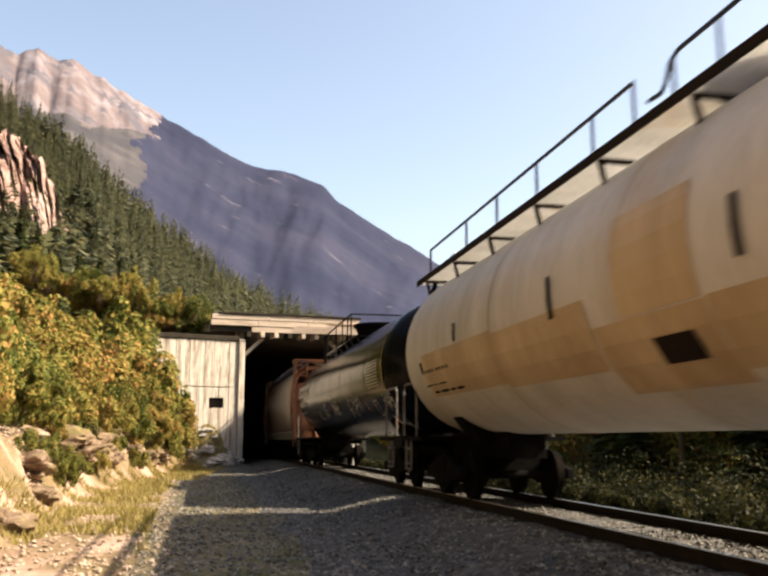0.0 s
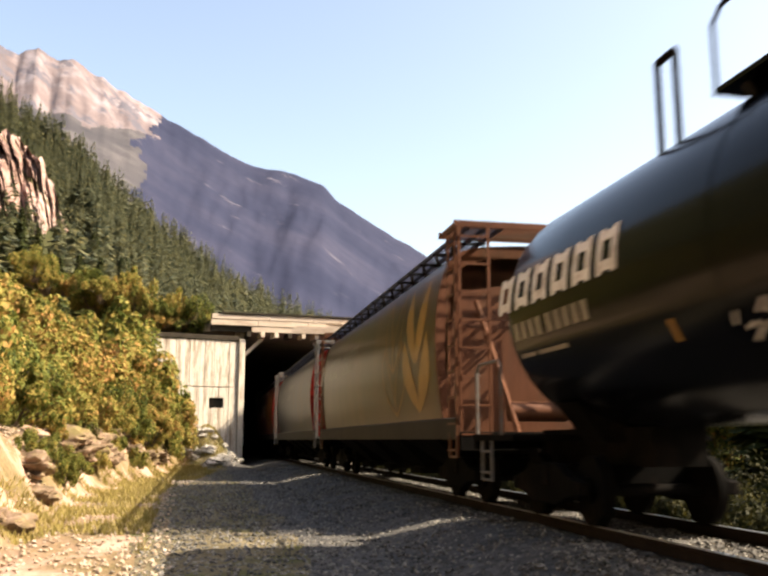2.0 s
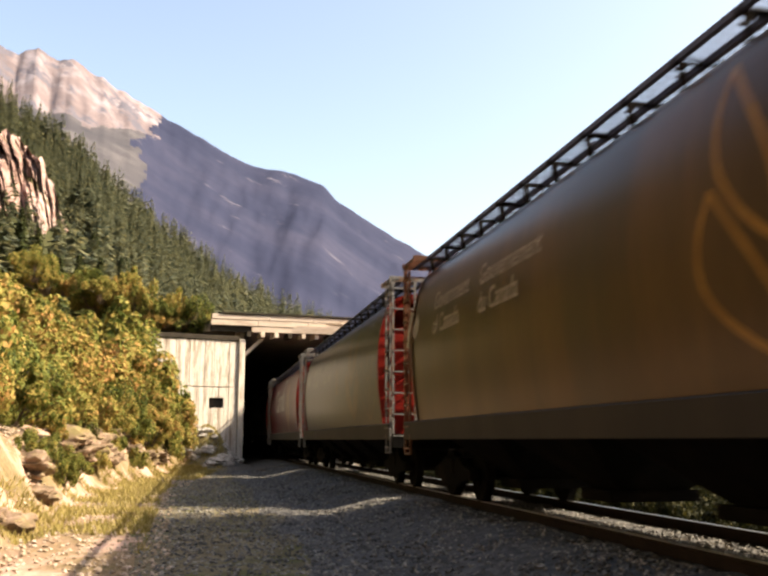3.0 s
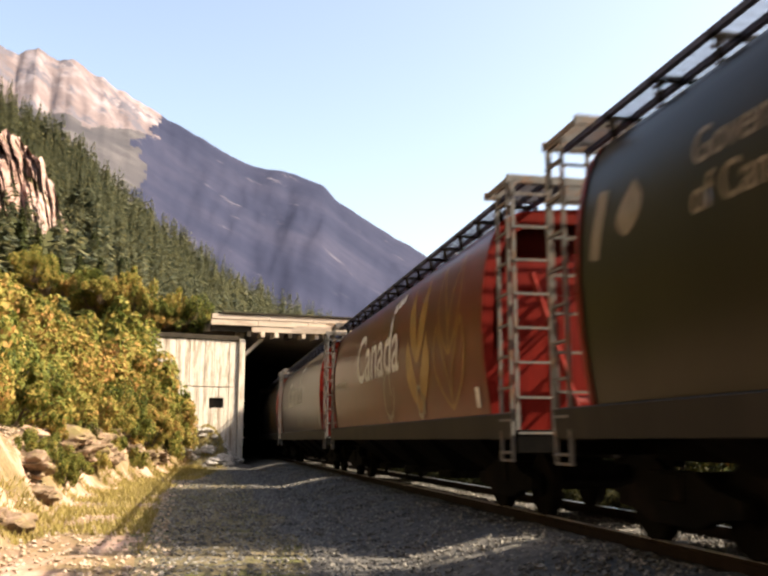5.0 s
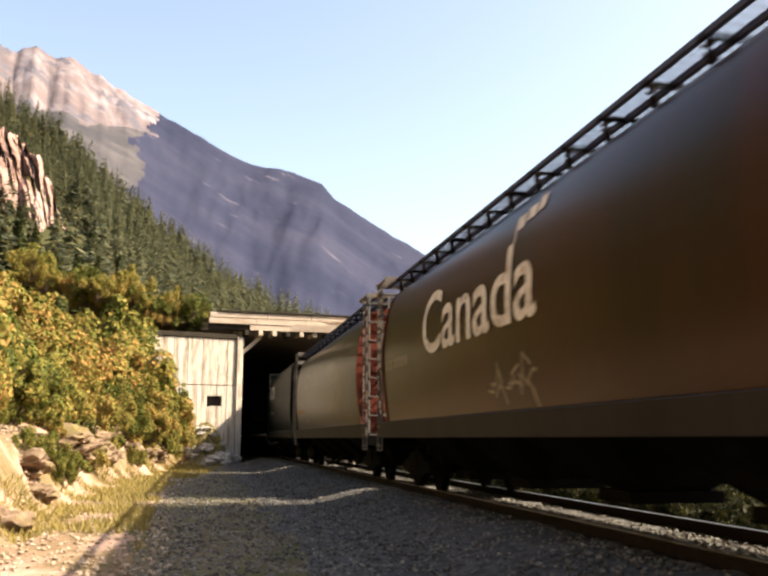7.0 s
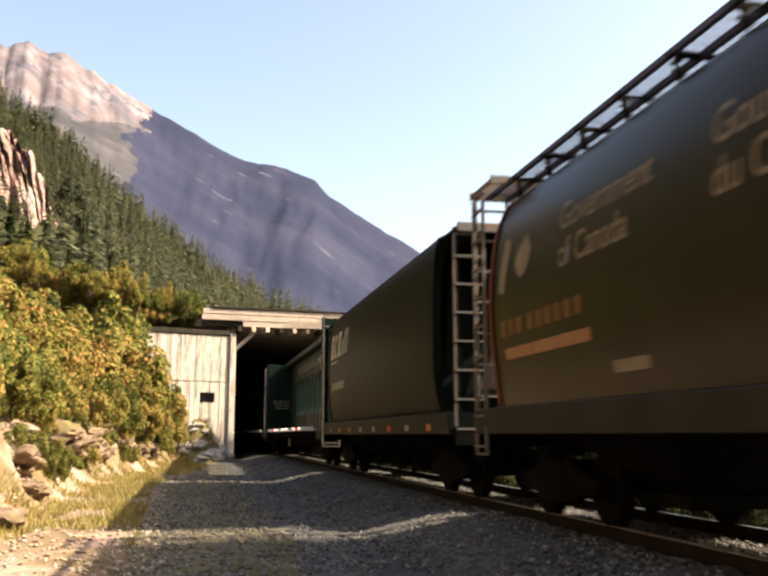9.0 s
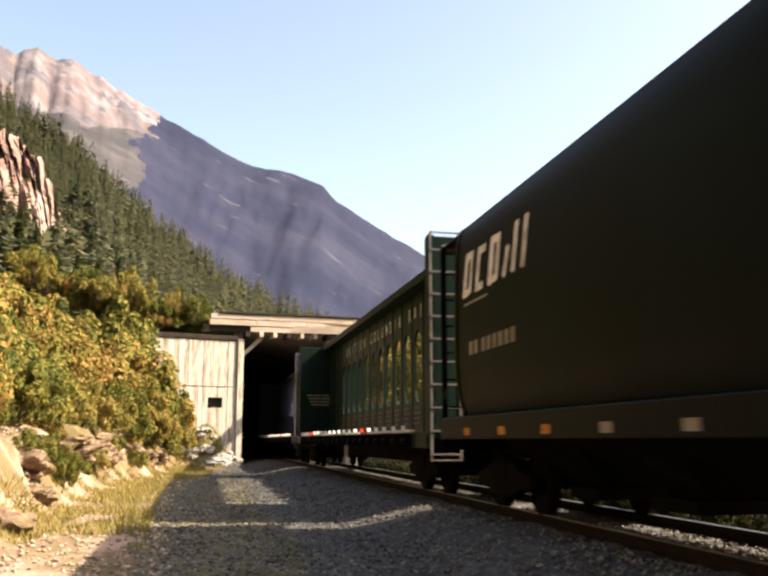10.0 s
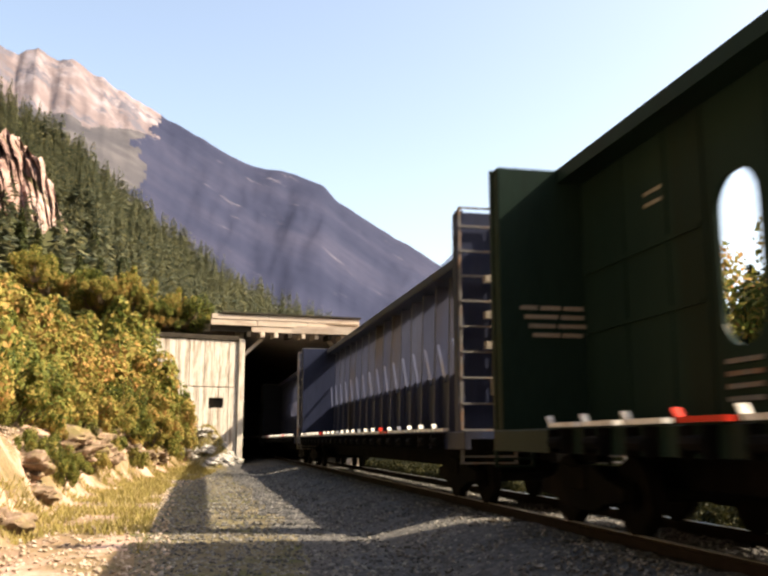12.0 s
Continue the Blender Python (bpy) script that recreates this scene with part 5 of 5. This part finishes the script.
def black_tank(start, length):
    car = begin_car("tank_car", start, length, "glossy black tank car with graffiti and a railed dome platform")
    r, zc = 1.55, 2.72
    y0, y1 = 0.7, length - 1.55
    bm = fresh()
    tank_shell(bm, y0, y1, r, zc)
    part("tank", bm, BLACK_TANK, car, smooth=True)
    flank = tank_x(r, zc)
    tank_ends(car, length, y0, y1, r, BLACK_TANK)
    bm = fresh()
    u = -18.8
    for k in range(6):
        stroke(bm, [(u + 0.07, 2.72), (u + 0.07, 3.16)], 0.13)
        stroke(bm, [(u + 0.40, 2.72), (u + 0.40, 3.16)], 0.13)
        stroke(bm, [(u + 0.10, 3.10), (u + 0.37, 3.10)], 0.11)
        stroke(bm, [(u + 0.10, 2.78), (u + 0.37, 2.78)], 0.11)
        u += 0.61
    on_flank("marking", bm, WHITE_PAINT, car, "white company mark as plain shapes", flank)
    bm = fresh()
    bars(bm, -18.3, 2.3, (0.17, 0.17, 0.17, 0.17, 0.0, 0.17, 0.17, 0.17, 0.17, 0.17), 0.22, 0.08)
    bars(bm, -18.3, 2.08, (0.5, 0.9), 0.05, 0.1)
    on_flank("marking", bm, DIM_PAINT, car, "car number shown as bars", flank)
    bm = fresh()
    for k in range(9):
        bars(bm, -3.3, 2.88 - k * 0.075, (0.5, 0.3, 0.5) if k % 2 else (0.8, 0.2, 0.3), 0.035, 0.06)
    on_flank("data_panel", bm, DIM_PAINT, car, "stencilled data panel shown as bars", flank)
    rnd = random.Random(3)
    for yc, zc2, n in ((11.65, 2.0, 18), (9.1, 2.02, 34), (6.4, 1.95, 8), (5.4, 2.0, 20), (1.35, 1.9, 26), (13.4, 1.9, 8)):
        bm = fresh()
        for k in range(n):
            u, z = -yc + rnd.uniform(-0.5, 0.5), zc2 + rnd.uniform(-0.18, 0.22)
            w, a = rnd.uniform(0.10, 0.34), rnd.uniform(-1.0, 1.2)
            d = Vector((math.cos(a), math.sin(a))) * w * 0.5
            q = Vector((-d.y, d.x)).normalized() * 0.016
            bm.faces.new([bm.verts.new((u + p.x, z + p.y, 0)) for p in (-d - q, d - q, d + q, -d + q)])
        on_flank("graffiti", bm, GRAFFITI, car, "silver scrawled graffiti", flank, 0.01 + 0.001 * n)
    for y, z0, z1 in ((14.6, 1.9, 2.1), (9.95, 1.8, 2.15), (6.95, 1.7, 2.1), (4.3, 1.8, 2.02), (1.42, 2.15, 3.12)):
        bm = fresh()
        flat_box(bm, -y, -y + 0.09, z0, z1)
        on_flank("stripe", bm, GOLD_PAINT, car, "yellow reflective stripe", flank)
    bm = fresh()
    for a, b, z0, z1 in ((3.2, 2.75, 1.62, 1.66), (3.2, 2.75, 1.96, 2.0), (3.2, 3.15, 1.66, 1.96), (2.8, 2.75, 1.66, 1.96)):
        flat_box(bm, -a, -b, z0, z1)
    on_flank("placard_holder", bm, DIM_PAINT, car, "empty placard frame", flank, 0.02)
    bm = fresh()
    bm.faces.new([bm.verts.new((-2.13 + u, z, 0)) for u, z in ((0, 1.38), (0.09, 1.5), (0, 1.62), (-0.09, 1.5))])
    on_flank("placard", bm, WHITE_PAINT, car, "small white diamond placard", flank, 0.02)
    for k in range(6):
        y = y0 + 3 + k * 2.0
        bm = fresh()
        loft(bm, [tank_ring(y - 0.03, r + 0.006, zc), tank_ring(y + 0.03, r + 0.006, zc)], caps=False)
        part("weld_seam", bm, BLACK_TANK, car, smooth=True)
    # railed platform round the dome
    mid = 9.3
    for s in (-1, 1):
        bm = fresh()
        box(bm, min(s * 0.6, s * 1.0), max(s * 0.6, s * 1.0), 8.0, 14.3, 4.15, 4.20)
        for k in range(6):
            bar(bm, (s * 0.9, 8.2 + k * 1.15, 4.15), (s * 0.8, 8.2 + k * 1.15, 3.98), 0.05, 0.05)
        part("walkway", bm, BLACK_TANK, car, "black platform beside the dome")
        x = s * 1.0
        railing(car, [(x, 14.25, 4.2), (x, 14.25, 4.82), (x, 14.1, 4.94), (x, 8.85, 4.96)], [(x, 12.05, 4.94), (x, 10.6, 4.95), (x, 9.56, 4.95), (x, 8.85, 4.95)],
                4.18, STEEL_DARK, "black dome platform handrail")
    railing(car, [(-1.0, 8.85, 4.96), (1.0, 8.85, 4.96)], [], 4.25, STEEL_DARK, "black dome platform handrail")
    bm = fresh()
    rod(bm, (0, mid, 4.15), (0, mid, 4.60), 0.62, 24, 0.78)
    rod(bm, (0, mid, 4.60), (0, mid, 4.68), 0.84, 24)
    part("manway", bm, STEEL_DARK, car, "black manway dome", smooth=True)
    bm = fresh()
    for y in (15.0, 15.35):
        rod(bm, (-0.95, y, 3.9), (-0.95, y, 4.92), 0.04, 6)
    rod(bm, (-0.95, 15.0, 4.92), (-0.95, 15.35, 4.92), 0.04, 6)
    part("grab_iron", bm, STEEL_DARK, car)
    return car


# ---- lumber cars ----
def car_deck(car, length, mat, winches=True):
    bm = fresh()
    box(bm, -1.45, 1.45, 0.4, length - 0.4, 1.05, 1.17)
    part("deck", bm, mat, car)
    for s in (-1, 1):
        bm = fresh()
        box(bm, s * 1.42 - 0.05, s * 1.42 + 0.05, 0.4, length - 0.4, 0.88, 1.16)
        part("side_sill", bm, mat, car, bevel=0.01)
    bm = fresh()
    loft(bm, [[(-0.3, 1, 1.05), (0.3, 1, 1.05), (0.3, length - 1, 1.05), (-0.3, length - 1, 1.05)],
              [(-0.3, 3.5, 0.5), (0.3, 3.5, 0.5), (0.3, length - 3.5, 0.5), (-0.3, length - 3.5, 0.5)]])
    part("centre_sill", bm, STEEL_DARK, car)
    if winches:
        for k in range(int((length - 3) / 0.95)):
            y = 1.8 + k * 0.95
            bm = fresh()
            rod(bm, (-1.56, y - 0.16, 1.0), (-1.56, y + 0.16, 1.0), 0.07, 8)
            box(bm, -1.60, -1.47, y - 0.2, y - 0.16, 0.88, 1.15)
            box(bm, -1.60, -1.47, y + 0.16, y + 0.2, 0.88, 1.15)
            w = part("winch", bm, STEEL_DARK, car, "tie-down winch")
            # White paint stands in for sun through the openings on these deck-edge bars.
            bm = fresh()
            bar(bm, (-1.5, y - 0.42, 1.20), (-1.5, y + 0.30, 1.20), 0.10, 0.05)
            bar(bm, (-1.5, y + 0.30, 1.19), (-1.5, y + 0.38, 1.30), 0.08, 0.03)
            part("winch_cover", bm, REFLECTOR if k % 11 == 5 else WHITE_PAINT, w, "strap guard painted white in place of sunlight")
    for y in (2.3, length - 2.3):
        add_truck(car, y)
    add_couplers(car, length)


def bulkhead(car, y, s, mat, ladder_mat, top=4.85, wide=0.55, lab="full-height end bulkhead"):
    bm = fresh()
    box(bm, -1.42, 1.42, min(y, y + s * 0.22), max(y, y + s * 0.22), 1.05, top)
    part("bulkhead", bm, mat, car, lab, bevel=0.015)
    for x in (-1.38, 1.38, -0.45, 0.45):
        bm = fresh()
        box(bm, x - 0.06, x + 0.06, min(y, y - s * 0.1), max(y, y - s * 0.1), 1.05, top)
        part("rib", bm, mat, car)
    for x in (-1, 1):
        add_ladder(car, x * (1.40 - wide / 2), y - s * 0.14, 0.65, top + 0.05, wide, 0.42, ladder_mat)


def window_wall(length, y_first, count, pitch, w, z0, z1, bottom, top, x0, x1):
    """A steel wall along the car with a row of tall round-ended openings cut through it."""
    bm = fresh()
    n = 10

    def loop(yc):
        r = w / 2
        pts = []
        for k in range(n + 1):
            a = math.pi * k / n
            pts.append((yc + r * math.cos(a), z1 - r + r * math.sin(a)))
        for k in range(n + 1):
            a = math.pi + math.pi * k / n
            pts.append((yc + r * math.cos(a), z0 + r + r * math.sin(a)))
        return pts

    def sheet(poly):
        a = [bm.verts.new((x0, y, z)) for y, z in poly]
        b = [bm.verts.new((x1, y, z)) for y, z in poly]
        bm.faces.new(a), bm.faces.new(b[::-1])

    edges = [y_first + pitch * (k - 0.5) for k in range(count + 1)]
    for k in range(count):
        yc, a, b = y_first + pitch * k, edges[k], edges[k + 1]
        pts = loop(yc)
        m = len(pts)
        upper, lower = pts[:n + 1], pts[n + 1:]
        sheet([(b, z1 - w / 2)] + upper + [(a, z1 - w / 2), (a, top), (b, top)])
        sheet([(a, z0 + w / 2)] + lower + [(b, z0 + w / 2), (b, bottom), (a, bottom)])
        sheet([(b, z0 + w / 2), (yc + w / 2, z0 + w / 2), (yc + w / 2, z1 - w / 2), (b, z1 - w / 2)])
        sheet([(yc - w / 2, z0 + w / 2), (a, z0 + w / 2), (a, z1 - w / 2), (yc - w / 2, z1 - w / 2)])
        for i in range(m):
            (ya, za), (yb, zb) = pts[i], pts[(i + 1) % m]
            bm.faces.new([bm.verts.new(p) for p in ((x0, ya, za), (x0, yb, zb), (x1, yb, zb), (x1, ya, za))])
    bmesh.ops.remove_doubles(bm, verts=bm.verts[:], dist=0.0005)
    return bm, edges


def arcade_car(start, length):
    car = begin_car("lumber_car", start, length, "dark green centre-wall lumber car with a row of tall oval openings")
    car_deck(car, length, BC_GREEN)
    x0, x1 = -0.13, -0.07
    first, count, pitch = 18.35 - 11 * 1.19, 12, 1.19
    bm, edges = window_wall(length, first, count, pitch, 0.76, 1.98, 3.84, 1.17, 4.75, x0, x1)
    part("window_wall", bm, BC_GREEN, car, "green steel wall pierced by oval openings")
    for a, b in ((0.62, edges[0]), (edges[-1], length - 0.62)):
        bm = fresh()
        box(bm, x0, x1, a, b, 1.17, 4.75)
        part("wall_panel", bm, BC_GREEN, car)
    for y in edges + [length - 1.9, 1.8, length - 3.0]:
        bm = fresh()
        box(bm, -0.15, -0.064, y - 0.04, y + 0.04, 1.17, 4.75)
        part("rib", bm, BC_GREEN, car)
    for z in (2.55, 3.4):
        bm = fresh()
        box(bm, -0.16, -0.131, edges[-1] + 0.06, length - 0.7, z - 0.03, z + 0.03)
        part("rib", bm, BC_GREEN, car)
    bm = fresh()
    loft(bm, [[(-0.50, y, 4.76), (0.50, y, 4.76), (0.50, y, 4.96), (0.3, y, 5.03), (-0.3, y, 5.03), (-0.50, y, 4.96)] for y in (0.4, length - 0.4)])
    part("top_chord", bm, BC_GREEN, car, "broad green top beam")
    for k in range(count):
        for j in range(4):
            bm = fresh()
            y = first + pitch * k
            box(bm, -0.17, -0.132, y - 0.30, y + 0.30, 1.42 + j * 0.13, 1.47 + j * 0.13)
            part("step_bar", bm, GREY_METAL, car)
    flat = lambda z: 0.13
    text = "BRITISH COLUMBIA RAILWAY"
    u = -17.42
    for k, ch in enumerate(text):
        if ch != " ":
            bm = lettering(ch, 0.48, u + k * 0.605 - (0.06 if ch == 'I' else 0.16), 4.10)
            on_flank("letter", bm, WHITE_PAINT, car, "cream lettering on the beam wall" if k == 0 else "", flat, 0.045, 5.0)
    bm = fresh()
    for k, ws in enumerate(((0.25, 0.3, 0.3), (0.5, 0.35), (0.4, 0.5), (0.4, 0.3))):
        x = -1.12 + 0.06 * k
        for w in ws:
            box(bm, x, x + w, length - 0.66, length - 0.645, 2.86 - k * 0.13, 2.92 - k * 0.13)
            x += w + 0.05
    part("marking", bm, DIM_PAINT, car, "small stencilled lines shown as bars")
    bm = fresh()
    for x0b, x1b, z0b, z1b in ((0, 0.5, 0.55, 0.6), (0, 0.5, 0.93, 0.98), (0, 0.06, 0.55, 0.98), (0.44, 0.5, 0.55, 0.98), (0.2, 0.26, 0.62, 0.9)):
        box(bm, -1.52, -1.50, 9.0 + x0b, 9.0 + x1b, z0b, z1b)
    part("placard_frame", bm, DIM_PAINT, car, "pale square frame below the sill")
    bm = fresh()
    flat_box(bm, -(length - 2.5), -(length - 3.0), 3.9, 3.95)
    flat_box(bm, -(length - 2.5), -(length - 3.0), 4.05, 4.1)
    on_flank("marking", bm, DIM_PAINT, car, "", flat, 0.008, 5.0)
    bulkhead(car, 0.42, 1, BC_GREEN, GREY_METAL)
    bulkhead(car, length - 0.42, -1, BC_GREEN, BC_GREEN, 4.95)
    return car


def truss_car(start, length, label, boxy=False):
    car = begin_car("lumber_car", start, length, label)
    car_deck(car, length, BLUE_GREY, not boxy)
    bm = fresh()
    box(bm, -0.42, 0.42, 0.4, length - 0.4, 4.62, 4.82)
    part("top_chord", bm, BLUE_GREY, car, bevel=0.02)
    n = int((length - 1.6) / 1.22)
    for k in range(n + 1):
        y = 0.8 + k * (length - 1.6) / n
        bm = fresh()
        loft(bm, [[(-0.24, y - 0.06, 1.17), (0.24, y - 0.06, 1.17), (0.24, y + 0.06, 1.17), (-0.24, y + 0.06, 1.17)],
                  [(-0.15, y - 0.06, 4.62), (0.15, y - 0.06, 4.62), (0.15, y + 0.06, 4.62), (-0.15, y + 0.06, 4.62)]])
        part("post", bm, POST_BLUE, car)
        if k < n:
            y2 = 0.8 + (k + 1) * (length - 1.6) / n
            bm = fresh()
            bar(bm, (-0.26, y + 0.1, 2.3), (-0.21, y2 - 0.35, 3.2), 0.06, 0.04)
            part("diagonal", bm, POST_BLUE, car)
    bm = fresh()
    box(bm, -0.08, 0.08, 0.7, length - 0.7, 1.17, 2.50)
    part("centre_panel", bm, BLUE_GREY, car, "panel along the lower half")
    for y, s in ((0.9, 1), (length - 0.9, -1)):
        bulkhead(car, y, s, BLUE_GREY, GREY_METAL, 4.84, 0.9)
    bm = fresh()
    for z in (3.6, 3.0, 2.5):
        box(bm, -1.0, -0.2, 0.65, 0.78, z, z + 0.12)
    box(bm, -0.9, -0.3, 0.62, 0.78, 1.75, 2.0)
    part("placard", bm, DIM_PAINT, car, "pale plates on the bulkhead")
    return car


# ---- make up the train; starts are where each leading coupler stands at 0 s ----
cream_tank(-0.5, 18.8)
black_tank(18.3, 20.7)
hopper_car(39.0, 18.0, BRONZE, BROWN_END, "bronze cylindrical grain hopper with gold wheat emblem and brown ends", marks_wheat, BROWN_END)
hopper_car(57.0, 18.0, DARK_BRONZE, RED_END, "dull bronze cylindrical grain hopper with faded lettering", marks_government())
hopper_car(75.0, 18.0, RED, RED_END, "red cylindrical grain hopper with white lettering and gold wheat", marks_canada())
hopper_car(93.0, 18.0, UMBER, RED_END, "dirty brown cylindrical grain hopper with bright red ends", marks_canada(False, WHITE_PAINT, (1.5, 12.45, 2.52, 5.6)))
hopper_car(111.0, 18.0, DARK_BRONZE, UMBER_END, "dark bronze grain hopper with an orange stripe", marks_government(True))
hopper_car(128.92, 15.25, DARK_GREEN, DARK_GREEN, "black-green covered hopper with white marks and side reflectors", marks_dark, None, False)
arcade_car(143.92, 22.75)
truss_car(167.3, 25.0, "blue-grey centre-beam lumber car with a truss of posts")
truss_car(192.3, 24.5, "empty blue-grey lumber car inside the snow shed")
truss_car(216.8, 24.5, "last blue-grey lumber car deep in the snow shed")


def motions():
    """The whole train rolls at one speed; its wheels turn with it."""
    for car, start in TRAIN:
        walk(car, [(k * 0.5, pose(TRACK_X, start - SPEED * k * 0.5, 0)) for k in range(25)])
    turn = SPEED / 0.42 / FPS
    for w in WHEELS:
        x, y, z = w.location
        walk(w, [(k / FPS, Matrix.Translation((x, y, z)) @ Matrix.Rotation(turn * k, 4, "X")) for k in range(361)])


motions()
